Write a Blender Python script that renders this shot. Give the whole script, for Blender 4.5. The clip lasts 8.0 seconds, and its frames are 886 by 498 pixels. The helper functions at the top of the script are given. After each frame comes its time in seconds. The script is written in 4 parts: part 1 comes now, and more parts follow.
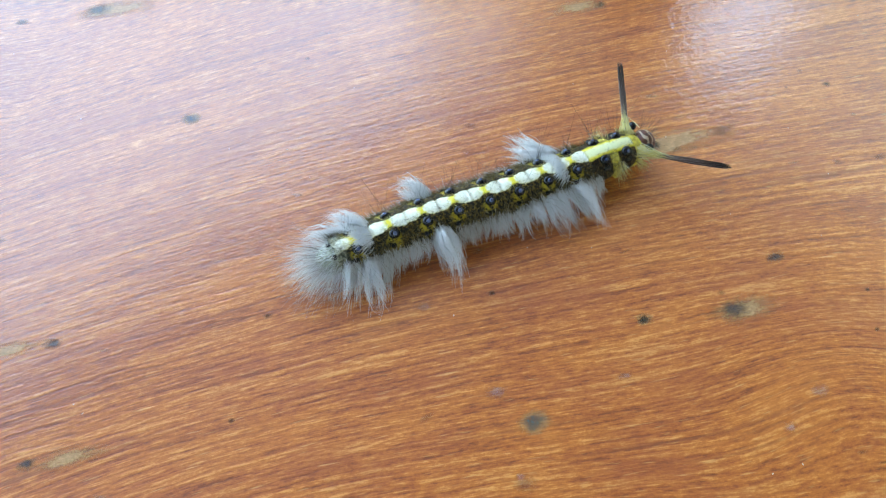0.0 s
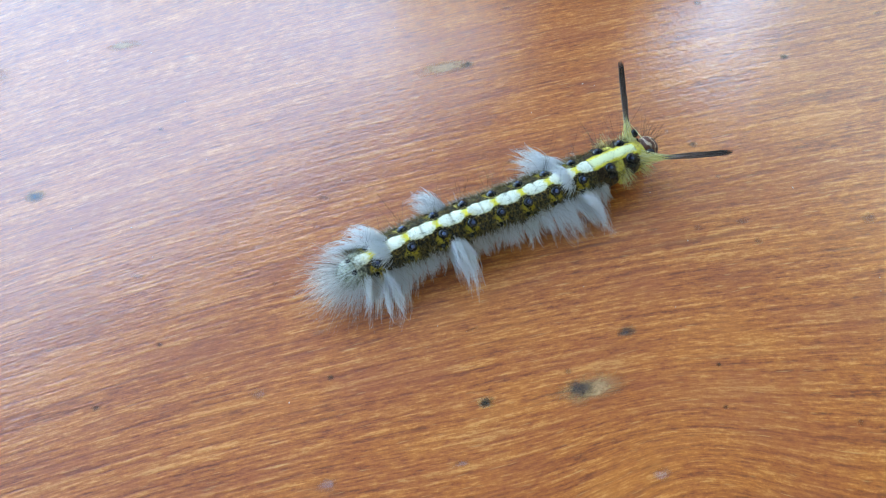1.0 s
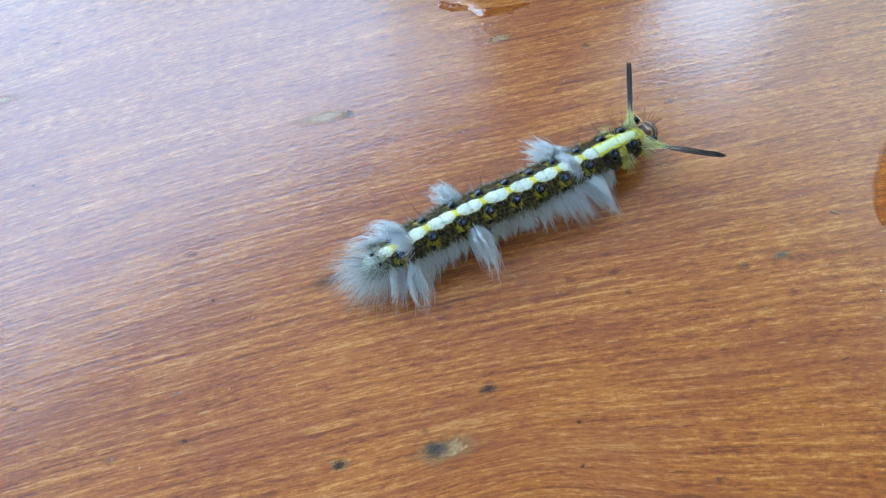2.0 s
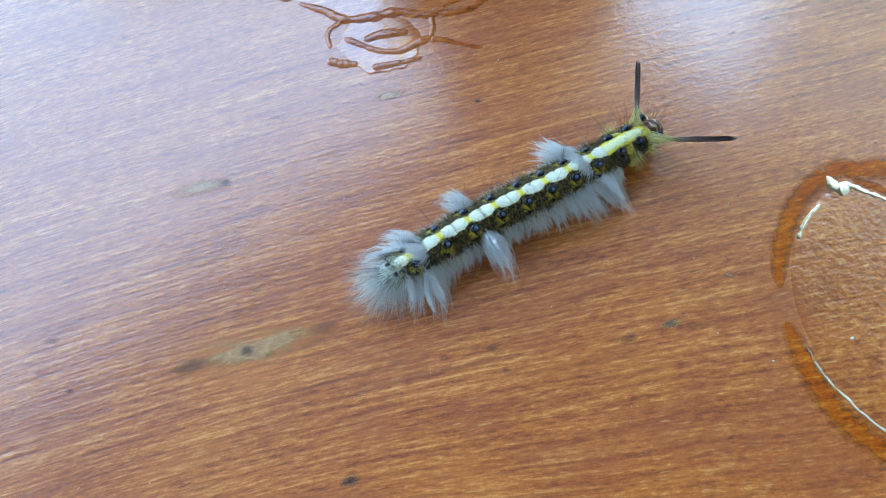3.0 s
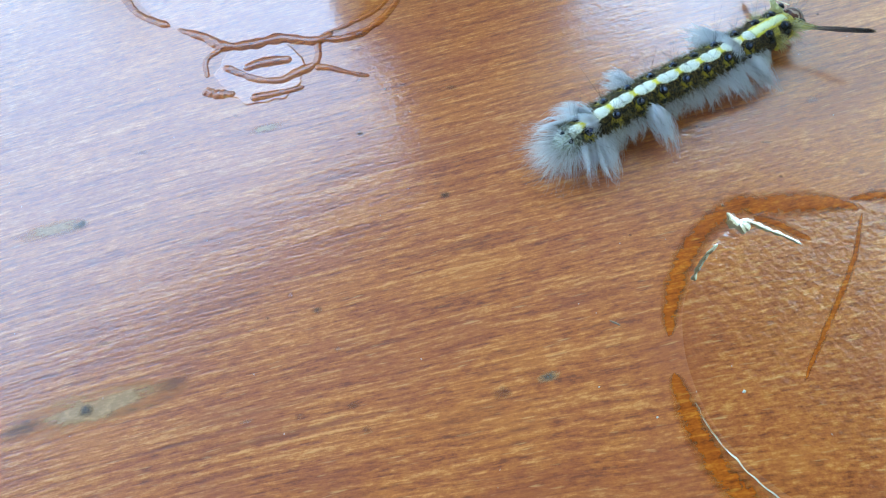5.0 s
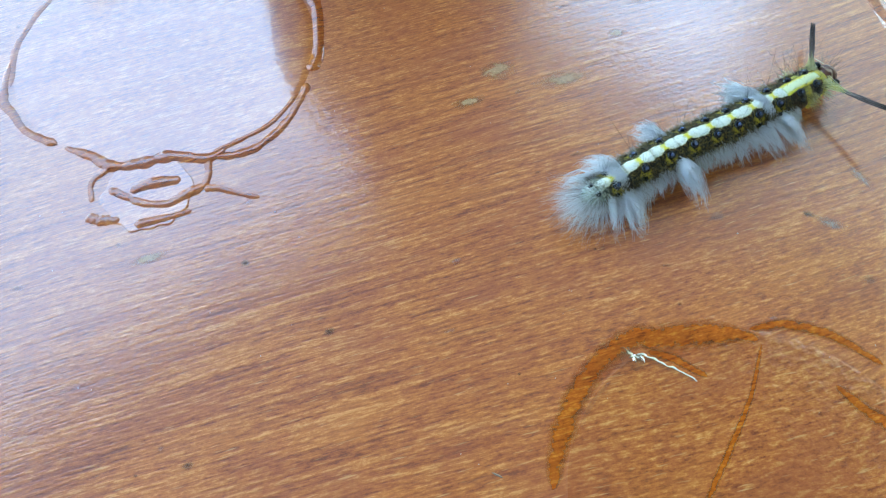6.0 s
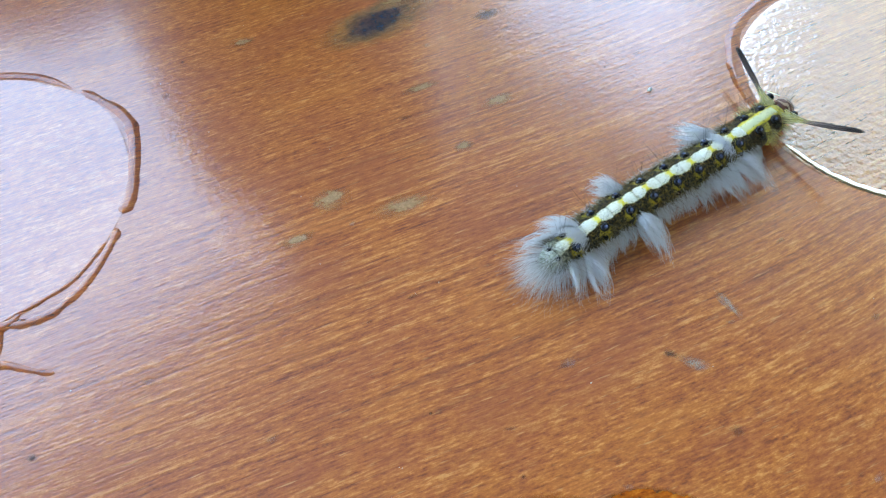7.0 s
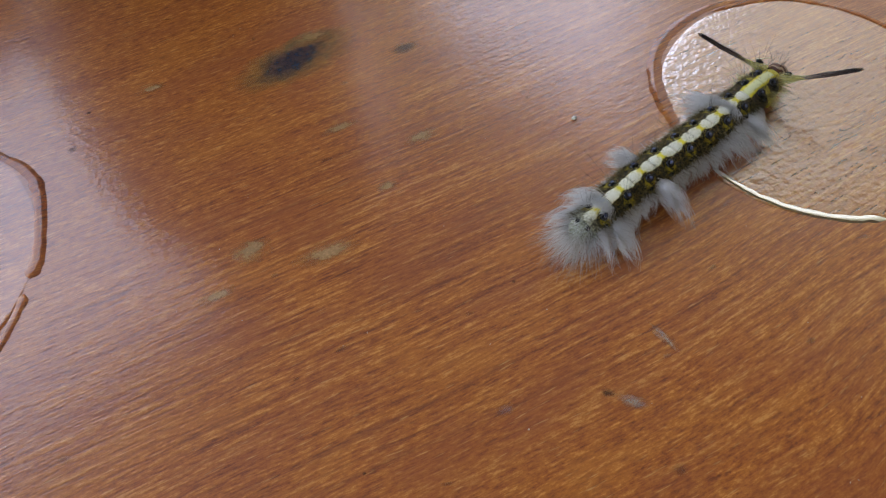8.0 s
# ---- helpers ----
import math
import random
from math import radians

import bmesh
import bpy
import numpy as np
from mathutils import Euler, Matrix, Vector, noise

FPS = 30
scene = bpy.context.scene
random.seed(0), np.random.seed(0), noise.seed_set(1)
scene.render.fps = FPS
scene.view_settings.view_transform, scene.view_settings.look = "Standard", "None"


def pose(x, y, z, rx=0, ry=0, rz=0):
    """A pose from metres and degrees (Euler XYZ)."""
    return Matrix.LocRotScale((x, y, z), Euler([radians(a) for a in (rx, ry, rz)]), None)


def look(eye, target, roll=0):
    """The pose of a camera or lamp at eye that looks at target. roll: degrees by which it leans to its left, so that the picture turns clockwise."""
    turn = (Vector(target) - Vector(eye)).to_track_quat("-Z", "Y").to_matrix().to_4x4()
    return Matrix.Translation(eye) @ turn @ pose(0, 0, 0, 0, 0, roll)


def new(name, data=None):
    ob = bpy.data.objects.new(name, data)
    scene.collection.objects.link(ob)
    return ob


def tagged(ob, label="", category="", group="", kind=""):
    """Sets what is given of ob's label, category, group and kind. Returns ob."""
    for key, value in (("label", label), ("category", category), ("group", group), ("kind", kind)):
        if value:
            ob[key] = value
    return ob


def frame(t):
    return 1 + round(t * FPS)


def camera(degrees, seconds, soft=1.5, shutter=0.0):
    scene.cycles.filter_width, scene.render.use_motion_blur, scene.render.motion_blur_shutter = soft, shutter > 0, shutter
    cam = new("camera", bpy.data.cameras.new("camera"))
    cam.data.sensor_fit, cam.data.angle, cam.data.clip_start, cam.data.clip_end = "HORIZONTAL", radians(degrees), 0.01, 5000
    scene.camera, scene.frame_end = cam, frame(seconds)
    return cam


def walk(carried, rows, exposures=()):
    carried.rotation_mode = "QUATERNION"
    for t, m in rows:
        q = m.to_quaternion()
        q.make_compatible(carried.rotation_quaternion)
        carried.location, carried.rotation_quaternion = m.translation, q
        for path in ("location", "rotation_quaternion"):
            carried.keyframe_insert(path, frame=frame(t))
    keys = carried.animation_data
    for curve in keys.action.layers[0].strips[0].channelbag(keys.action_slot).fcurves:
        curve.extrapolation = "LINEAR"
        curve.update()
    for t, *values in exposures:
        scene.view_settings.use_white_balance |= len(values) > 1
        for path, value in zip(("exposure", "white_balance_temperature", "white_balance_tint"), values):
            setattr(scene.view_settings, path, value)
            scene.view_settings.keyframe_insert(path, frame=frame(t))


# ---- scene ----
cam = camera(52.2, 8.0, soft=1.2)
PATH = [
    (0, (0.00047, 0.00012, 0.10017), (0.00042, 0.07873, -0.02758), 5.23),
    (0.5, (0.01061, 0.00633, 0.10175), (0.01067, 0.08458, -0.02622), 4.66),
    (1, (0.01930, 0.01143, 0.10389), (0.01996, 0.09036, -0.02366), 4.59),
    (1.5, (0.02723, 0.01373, 0.10431), (0.02784, 0.09303, -0.02302), 4.13),
    (2, (0.03747, 0.01852, 0.10752), (0.03738, 0.09824, -0.01955), 3.39),
    (2.2, (0.04243, 0.02246, 0.10968), (0.04229, 0.10213, -0.01741), 3.15),
    (3.3, (0.06157, 0.03261, 0.10805), (0.05901, 0.11356, -0.01820), 0.11),
    (3.5, (0.06465, 0.03401, 0.10773), (0.06219, 0.11563, -0.01809), 0.15),
    (4, (0.06499, 0.03458, 0.10272), (0.06495, 0.11651, -0.02293), 1.71),
    (4.2, (0.06631, 0.03495, 0.10161), (0.06591, 0.11647, -0.02431), 1.47),
    (5.3, (0.07672, 0.04399, 0.10439), (0.07519, 0.12583, -0.02131), 0.51),
    (5.5, (0.08007, 0.04760, 0.10549), (0.07848, 0.12941, -0.02023), 0.36),
    (6, (0.08813, 0.05835, 0.10942), (0.08685, 0.14034, -0.01619), -0.14),
    (6.5, (0.09854, 0.07019, 0.10597), (0.09799, 0.15227, -0.01958), -1.27),
    (7, (0.11032, 0.08290, 0.10780), (0.11210, 0.16647, -0.01675), -2.08),
    (7.5, (0.11317, 0.08671, 0.10906), (0.11966, 0.17075, -0.01502), -0.85),
    (8, (0.11387, 0.08888, 0.10675), (0.12432, 0.17330, -0.01680), -0.56),
]
walk(cam, [(t, look(eye, target, roll)) for t, eye, target, roll in PATH],
     [(0, 4.16, 7700, 0), (1.5, 4.05, 6750, -4), (3.5, 3.96, 6550, -6), (6, 4.15, 6450, -7), (7, 4.16, 7100, 1), (7.5, 3.93, 7350, 6), (8, 3.28, 9500, 17)])

# ---- world, sun, exposure ----
world = bpy.data.worlds.new("sky")
scene.world = world
world.use_nodes = True
wt = world.node_tree
sky = wt.nodes.new("ShaderNodeTexSky")
sky.sky_type = "NISHITA"
sky.sun_disc = False
sky.sun_elevation, sky.sun_rotation = radians(62), radians(95)
sky.air_density, sky.dust_density, sky.ozone_density = 1.0, 1.8, 1.5
wt.nodes["Background"].inputs["Strength"].default_value = 0.15
wt.links.new(sky.outputs[0], wt.nodes["Background"].inputs["Color"])
sun = new("sun", bpy.data.lights.new("sun", "SUN"))
sun.data.energy, sun.data.angle, sun.data.color = 1.0, radians(10), (1.0, 0.95, 0.88)
sun.matrix_world = look((4.68, -0.41, 8.83), (0, 0, 0))


# ---- materials ----
class Nodes:
    """A material and short ways to add nodes to it."""

    def __init__(self, name):
        self.mat = bpy.data.materials.new(name)
        self.mat.use_nodes = True
        self.t = self.mat.node_tree
        self.out = self.t.nodes["Material Output"]
        self.bsdf = self.t.nodes["Principled BSDF"]

    def add(self, kind, **inputs):
        n = self.t.nodes.new(kind)
        for key, value in inputs.items():
            self.put(n, key.replace("_", " "), value)
        return n

    def put(self, n, key, value):
        s = n.inputs[int(key) if key.isdigit() else key]
        if isinstance(value, bpy.types.NodeSocket):
            self.t.links.new(value, s)
        else:
            s.default_value = value

    def set(self, **inputs):
        for key, value in inputs.items():
            self.put(self.bsdf, key.replace("_", " "), value)

    def math(self, op, a, b=0.0, c=0.0, clamp=False):
        n = self.t.nodes.new("ShaderNodeMath")
        n.operation, n.use_clamp = op, clamp
        for k, v in enumerate((a, b, c)):
            self.put(n, str(k), v)
        return n.outputs[0]

    def coords(self, which="Object"):
        return self.t.nodes.new("ShaderNodeTexCoord").outputs[which]

    def split(self, v):
        n = self.t.nodes.new("ShaderNodeSeparateXYZ")
        self.put(n, "0", v)
        return n.outputs

    def join(self, x, y, z=0.0):
        n = self.t.nodes.new("ShaderNodeCombineXYZ")
        for k, v in enumerate((x, y, z)):
            self.put(n, str(k), v)
        return n.outputs[0]

    def noise(self, v, scale, detail=3.0, rough=0.55):
        n = self.t.nodes.new("ShaderNodeTexNoise")
        self.put(n, "Vector", v)
        self.put(n, "Scale", scale)
        self.put(n, "Detail", detail)
        self.put(n, "Roughness", rough)
        return n.outputs["Fac"]

    def ramp(self, fac, *stops):
        n = self.t.nodes.new("ShaderNodeValToRGB")
        self.put(n, "Fac", fac)
        e = n.color_ramp.elements
        while len(e) < len(stops):
            e.new(0.5)
        for k, (p, c) in enumerate(stops):
            e[k].position = p
            e[k].color = (*c, 1) if isinstance(c, tuple) else (c, c, c, 1)
        return n.outputs[0]

    def span(self, v, a, b, c=0.0, d=1.0):
        n = self.t.nodes.new("ShaderNodeMapRange")
        for k, x in enumerate((v, a, b, c, d)):
            self.put(n, str(k), x)
        return n.outputs[0]

    def mix(self, fac, a, b, blend="MIX"):
        n = self.t.nodes.new("ShaderNodeMix")
        n.data_type, n.blend_type = "RGBA", blend
        self.put(n, "0", fac)
        for k, v in (("6", a), ("7", b)):
            self.put(n, k, (*v, 1) if isinstance(v, tuple) else v)
        return n.outputs[2]

    def bump(self, height, distance, strength=1.0, normal=None):
        n = self.t.nodes.new("ShaderNodeBump")
        self.put(n, "Height", height)
        self.put(n, "Distance", distance)
        self.put(n, "Strength", strength)
        if normal:
            self.put(n, "Normal", normal)
        return n.outputs[0]


def grain(m):
    """Grain of the table's wood: the place, the colour and the relief, in the table's metres."""
    p = m.coords()
    x, y, _ = m.split(p)
    # the fibres rise to the right and bow round a swirl; the polynomial is in decimetres
    u = m.math("MULTIPLY", m.math("MINIMUM", m.math("MAXIMUM", x, -0.06), 0.17), 10.0)
    v = m.math("MULTIPLY", m.math("MINIMUM", m.math("MAXIMUM", y, 0.03), 0.20), 10.0)
    along = m.math("MULTIPLY_ADD", m.math("MULTIPLY_ADD", u, 0.0314, -0.2872), u, 0.1626)
    aslant = m.math("MULTIPLY", v, m.math("ADD", m.math("MULTIPLY_ADD", u, 0.1105, 0.4637), m.math("MULTIPLY", v, -0.1634)))
    rise = m.math("MULTIPLY", m.math("MULTIPLY", u, 0.1), m.math("ADD", along, aslant))
    rise = m.math("MULTIPLY_ADD", m.math("SUBTRACT", x, m.math("MULTIPLY", u, 0.1)), 0.38, rise)
    across = m.math("SUBTRACT", y, rise)
    dx, dy = m.math("SUBTRACT", x, 0.052), m.math("SUBTRACT", y, 0.046)
    r2 = m.math("ADD", m.math("MULTIPLY", dx, dx), m.math("MULTIPLY", m.math("MULTIPLY", dy, dy), 1.6))
    swirl = m.math("POWER", 2.718, m.math("MULTIPLY", r2, -5200.0))
    across = m.math("ADD", across, m.math("MULTIPLY", swirl, -0.0040))
    slow = m.noise(p, 24.0, 2.0)
    across = m.math("ADD", across, m.math("MULTIPLY", m.math("SUBTRACT", slow, 0.5), 0.0016))

    def fibre(long, wide, detail=2.0, rough=0.55):
        return m.math("SUBTRACT", m.noise(m.join(m.math("MULTIPLY", x, long), m.math("MULTIPLY", across, wide)), 1.0, detail, rough), 0.5)

    # the figure is calm and flecked towards one end, striped in between; far back the stripes are evened out in place
    # of reflected haze
    calm = m.math("MAXIMUM", m.math("MULTIPLY", m.span(x, 0.085, 0.125), m.span(y, 0.145, 0.120)), m.span(m.math("MULTIPLY_ADD", x, -0.75, y), 0.085, 0.130))
    striped = m.span(calm, 0.0, 1.0, 1.0, 0.30)
    bands, pins, dashes = fibre(12.0, 330.0), fibre(60.0, 1500.0, 3.0, 0.6), fibre(460.0, 3100.0, 3.0, 0.65)
    flecks = fibre(620.0, 2200.0, 3.0, 0.7)
    mottle = m.math("SUBTRACT", m.noise(p, 2300.0, 3.0, 0.7), 0.5)
    tone = m.math("MULTIPLY", bands, 0.20)
    tone = m.math("MULTIPLY_ADD", m.math("MULTIPLY", pins, striped), 0.66, tone)
    tone = m.math("MULTIPLY_ADD", dashes, 0.52, tone)
    tone = m.math("MULTIPLY_ADD", m.math("MULTIPLY", flecks, m.span(calm, 0.0, 1.0, 0.6, 1.0)), 0.60, tone)
    tone = m.math("MULTIPLY_ADD", mottle, 0.22, tone)
    tone = m.math("ADD", tone, 0.5)
    colour = m.ramp(tone, (0.33, (0.19, 0.038, 0.009)), (0.45, (0.41, 0.098, 0.017)), (0.55, (0.56, 0.160, 0.026)), (0.68, (0.79, 0.335, 0.090)))
    # redder patches, then amber clouds
    patches = m.noise(m.join(m.math("MULTIPLY", x, 55.0), m.math("MULTIPLY", across, 110.0)), 1.0, 3.0, 0.6)
    colour = m.mix(m.span(patches, 0.46, 0.66, 0.0, 0.50), colour, (0.37, 0.085, 0.026))
    colour = m.mix(m.span(patches, 0.48, 0.30, 0.0, 0.40), colour, (0.60, 0.180, 0.028))
    # a few long dark lines, and pale dashes coloured in for the glint of the fibres
    lines = fibre(14.0, 700.0)
    colour = m.mix(m.math("MULTIPLY", striped, m.span(lines, 0.13, 0.24, 0.0, 0.5)), colour, (0.22, 0.056, 0.020))
    glint_dashes = fibre(260.0, 3000.0, 2.0)
    colour = m.mix(m.span(glint_dashes, 0.13, 0.24, 0.0, 0.5), colour, (0.82, 0.45, 0.17))
    relief = m.math("ADD", m.math("MULTIPLY", pins, 0.5), m.math("MULTIPLY", dashes, 0.6))
    return p, colour, m.math("ADD", relief, 0.5)


def gloss(m, p, relief, rough, strength=0.24):
    """The clear varnish over a surface: smooth, but lumpy like orange peel and drawn into the grain."""
    lumps = m.noise(p, 850.0, 2.0, 0.6)
    m.set(Coat_Weight=1.0, Coat_Roughness=rough, Coat_IOR=1.62)
    m.put(m.bsdf, "Coat Normal", m.bump(m.math("ADD", m.math("MULTIPLY", relief, 0.55), m.math("MULTIPLY", lumps, 0.8)), 0.00020, strength))


def varnished_wood():
    m = Nodes("varnished_wood")
    p, colour, relief = grain(m)
    worn = m.noise(p, 38.0, 3.0)
    m.set(Base_Color=colour, Roughness=0.40, Specular_IOR_Level=0.6, Normal=m.bump(relief, 0.00022, 0.35))
    # a faint whitish sheen, added for the haze over the varnish
    m.set(Sheen_Weight=0.12, Sheen_Roughness=0.35, Sheen_Tint=(1.0, 0.97, 0.93, 1.0))
    gloss(m, p, relief, m.span(worn, 0.3, 0.7, 0.04, 0.10))
    return m.mat


def wet_wood():
    m = Nodes("clear_water_on_wood")
    p, colour, _ = grain(m)
    deep = m.mix(1.0, colour, (1.0, 0.86, 0.55), "MULTIPLY")
    ripple = m.noise(p, 160.0, 2.0)
    m.set(Base_Color=deep, Roughness=0.6, Specular_IOR_Level=0.1, Coat_Weight=1.0, Coat_Roughness=0.03, Coat_IOR=1.65, Alpha=0.75)
    m.put(m.bsdf, "Coat Normal", m.bump(ripple, 0.0003, 0.15))
    return m.mat


def damp_wood(name, rough, ior, pebbled):
    """A patch still damp: smoother than the dry varnish, with a pebbled surface."""
    m = Nodes(name)
    p, colour, relief = grain(m)
    pebbles = m.noise(p, 800.0, 2.0, 0.6)
    m.set(Base_Color=colour, Roughness=0.5, Specular_IOR_Level=0.2, Coat_Weight=1.0, Coat_Roughness=rough, Coat_IOR=ior)
    m.put(m.bsdf, "Coat Normal", m.bump(m.math("ADD", pebbles, m.math("MULTIPLY", relief, 0.3)), 0.0002, pebbled))
    return m.mat


def clear_water():
    """Clear water: the wood shows through it, and its steep rims mirror the light."""
    m = Nodes("clear_water")
    facing = m.add("ShaderNodeFresnel", IOR=1.9)
    mirror = m.add("ShaderNodeBsdfGlossy", Color=(1.0, 1.0, 1.0, 1.0), Roughness=0.07)
    both = m.add("ShaderNodeMixShader", Fac=facing.outputs[0])
    m.put(both, "1", m.add("ShaderNodeBsdfTransparent").outputs[0])
    m.put(both, "2", mirror.outputs[0])
    m.t.links.new(both.outputs[0], m.out.inputs["Surface"])
    return m.mat


def drying_water():
    """Flat water that dries: frayed along its rim, pebbled, with dry specks in it."""
    m = Nodes("drying_water")
    p, colour, _ = grain(m)
    rim = m.add("ShaderNodeAttribute")
    rim.attribute_name = "rim"
    fray = m.math("SUBTRACT", m.noise(p, 900.0, 3.0, 0.7), 0.5)
    cover = m.math("MULTIPLY", rim.outputs["Fac"], m.math("MULTIPLY_ADD", fray, 2.0, 1.1))
    pebbles = m.noise(p, 1300.0, 2.0, 0.6)
    deep = m.mix(1.0, colour, (1.0, 0.84, 0.32), "MULTIPLY")
    m.set(Base_Color=deep, Roughness=0.55, Specular_IOR_Level=0.1, Alpha=m.span(cover, 0.05, 0.75, 0.0, 0.85))
    m.set(Coat_Weight=0.6, Coat_Roughness=0.06, Coat_IOR=1.4)
    m.put(m.bsdf, "Coat Normal", m.bump(pebbles, 0.0002, 0.35))
    return m.mat


def simple(name, colour, rough=0.5, dark=None, scale=200.0, bump=0.0, spec=0.5):
    m = Nodes(name)
    p = m.coords()
    n = m.noise(p, scale, 4.0)
    dark = dark or tuple(c * 0.7 for c in colour)
    m.set(Base_Color=m.mix(m.span(n, 0.3, 0.7), dark, colour), Roughness=rough, Specular_IOR_Level=spec)
    if bump:
        m.set(Normal=m.bump(n, bump))
    return m.mat


def hair_material(name, colour, dark, rough=0.45, glow=0.0):
    """Hairs that also let light through; each hair has its own shade."""
    m = Nodes(name)
    geo = m.t.nodes.new("ShaderNodeNewGeometry").outputs["Random Per Island"]
    shade = m.mix(geo, dark, colour)
    m.set(Base_Color=shade, Roughness=rough, Specular_IOR_Level=0.9 if glow else 0.2)
    if glow:
        m.set(Sheen_Weight=1.0, Sheen_Roughness=0.5, Sheen_Tint=(1.0, 1.0, 1.0, 1.0))
        through_hair = m.add("ShaderNodeBsdfTranslucent", Color=shade)
        both = m.add("ShaderNodeMixShader", Fac=glow)
        m.put(both, "1", m.bsdf.outputs[0])
        m.put(both, "2", through_hair.outputs[0])
        thin = m.add("ShaderNodeMixShader", Fac=0.24)
        m.put(thin, "1", both.outputs[0])
        m.put(thin, "2", m.add("ShaderNodeBsdfTransparent").outputs[0])
        m.t.links.new(thin.outputs[0], m.out.inputs["Surface"])
    return m.mat


def horn_material():
    """Brown hairs, greyish and see-through towards the foot, almost black at the tip."""
    m = Nodes("horn_hair")
    x, _, _ = m.split(m.coords())
    own = m.t.nodes.new("ShaderNodeNewGeometry").outputs["Random Per Island"]
    shade = m.mix(m.span(m.math("MULTIPLY_ADD", own, 0.003, x), 0.006, 0.013), (0.16, 0.105, 0.085), (0.018, 0.010, 0.008))
    m.set(Base_Color=shade, Roughness=0.4, Specular_IOR_Level=0.35)
    return m.mat


def skin_material(name, hind):
    """Speckled olive skin with a white dorsal patch framed in yellow, in a body ring's own space; greenish and pale behind on the last ring."""
    m = Nodes(name)
    p = m.coords()
    x, y, z = m.split(p)
    ax, ay = m.math("ABSOLUTE", x), m.math("ABSOLUTE", y)
    wobble = m.math("MULTIPLY", m.math("SUBTRACT", m.noise(p, 1500.0, 3.0, 0.65), 0.5), 0.0009)
    top = m.span(z, 0.0036, 0.0042)
    speck = m.noise(p, 3000.0, 3.0, 0.7)
    flank = m.ramp(speck, (0.45, (0.005, 0.004, 0.003)), (0.54, (0.050, 0.032, 0.008)), (0.62, (0.19, 0.125, 0.022)), (0.74, (0.38, 0.29, 0.09)))
    # yellow below each spot
    spot_y = m.math("SUBTRACT", ay, 0.0020)
    spot_r = m.math("SQRT", m.math("ADD", m.math("MULTIPLY", spot_y, spot_y), m.math("MULTIPLY", x, x)))
    below = m.span(m.math("ADD", spot_r, m.math("MULTIPLY", wobble, 2.2)), 0.00110, 0.0007)
    flank = m.mix(m.math("MULTIPLY", m.math("MULTIPLY", below, m.span(speck, 0.44, 0.52)), m.span(z, 0.0017, 0.003)), flank, (0.48, 0.36, 0.03))
    # the stripe down the back: narrow and yellow between the spots, broad and white from pair to pair
    width = m.math("ADD", m.span(ax, 0.0003, 0.0012, 0.00060, 0.00088), m.math("MULTIPLY", wobble, 0.7))
    stripe = m.math("MULTIPLY", m.span(m.math("SUBTRACT", ay, width), 0.00009, -0.00009), top)
    colour = m.mix(stripe, flank, (0.86, 0.72, 0.07))
    pale = m.span(m.math("ADD", ax, m.math("MULTIPLY", wobble, 1.4)), 0.0002, 0.00060)
    colour = m.mix(m.math("MULTIPLY", stripe, pale), colour, m.ramp(speck, (0.35, (0.78, 0.76, 0.58)), (0.60, (0.91, 0.89, 0.76))))
    if hind:
        colour = m.mix(m.span(m.math("ADD", x, m.math("MULTIPLY", wobble, 1.8)), -0.0008, -0.0026), colour, m.ramp(speck, (0.42, (0.07, 0.07, 0.045)), (0.60, (0.50, 0.52, 0.42))))
    m.set(Base_Color=colour, Roughness=0.55, Specular_IOR_Level=0.25, Normal=m.bump(speck, 0.0002, 0.5))
    return m.mat


def thorax_material(name, yellow):
    """Dark brown brush with a broad pale yellow line down the back, and sides that turn yellow ahead of (1) or behind (-1) the spots."""
    m = Nodes(name)
    p = m.coords()
    x, y, z = m.split(p)
    ay = m.math("ABSOLUTE", y)
    speck = m.noise(m.join(m.math("MULTIPLY", x, 2.2), m.math("MULTIPLY", y, 0.8), m.math("MULTIPLY", z, 0.8)), 1900.0, 3.0, 0.7)
    wobble = m.math("MULTIPLY", m.math("SUBTRACT", m.noise(p, 1300.0, 2.0), 0.5), 0.0007)
    flank = m.ramp(speck, (0.44, (0.007, 0.004, 0.003)), (0.56, (0.050, 0.024, 0.009)), (0.70, (0.26, 0.17, 0.04)))
    if yellow:
        behind = m.math("MULTIPLY", m.span(m.math("MULTIPLY_ADD", x, yellow, m.math("MULTIPLY", wobble, 1.5)), 0.0010, 0.0013), m.span(z, 0.0052, 0.0047))
        flank = m.mix(behind, flank, m.ramp(speck, (0.40, (0.60, 0.46, 0.04)), (0.62, (0.86, 0.78, 0.20))))
    top = m.span(z, 0.0030, 0.0038)
    reach = m.math("ADD", ay, m.math("MULTIPLY", wobble, 0.7))
    colour = m.mix(m.math("MULTIPLY", m.span(reach, 0.00112, 0.00094), top), flank, (0.86, 0.70, 0.05))
    colour = m.mix(m.math("MULTIPLY", m.span(reach, 0.00085, 0.0005), top), colour, (0.84, 0.83, 0.46))
    m.set(Base_Color=colour, Roughness=0.5, Specular_IOR_Level=0.25, Normal=m.bump(speck, 0.0002, 0.6))
    return m.mat


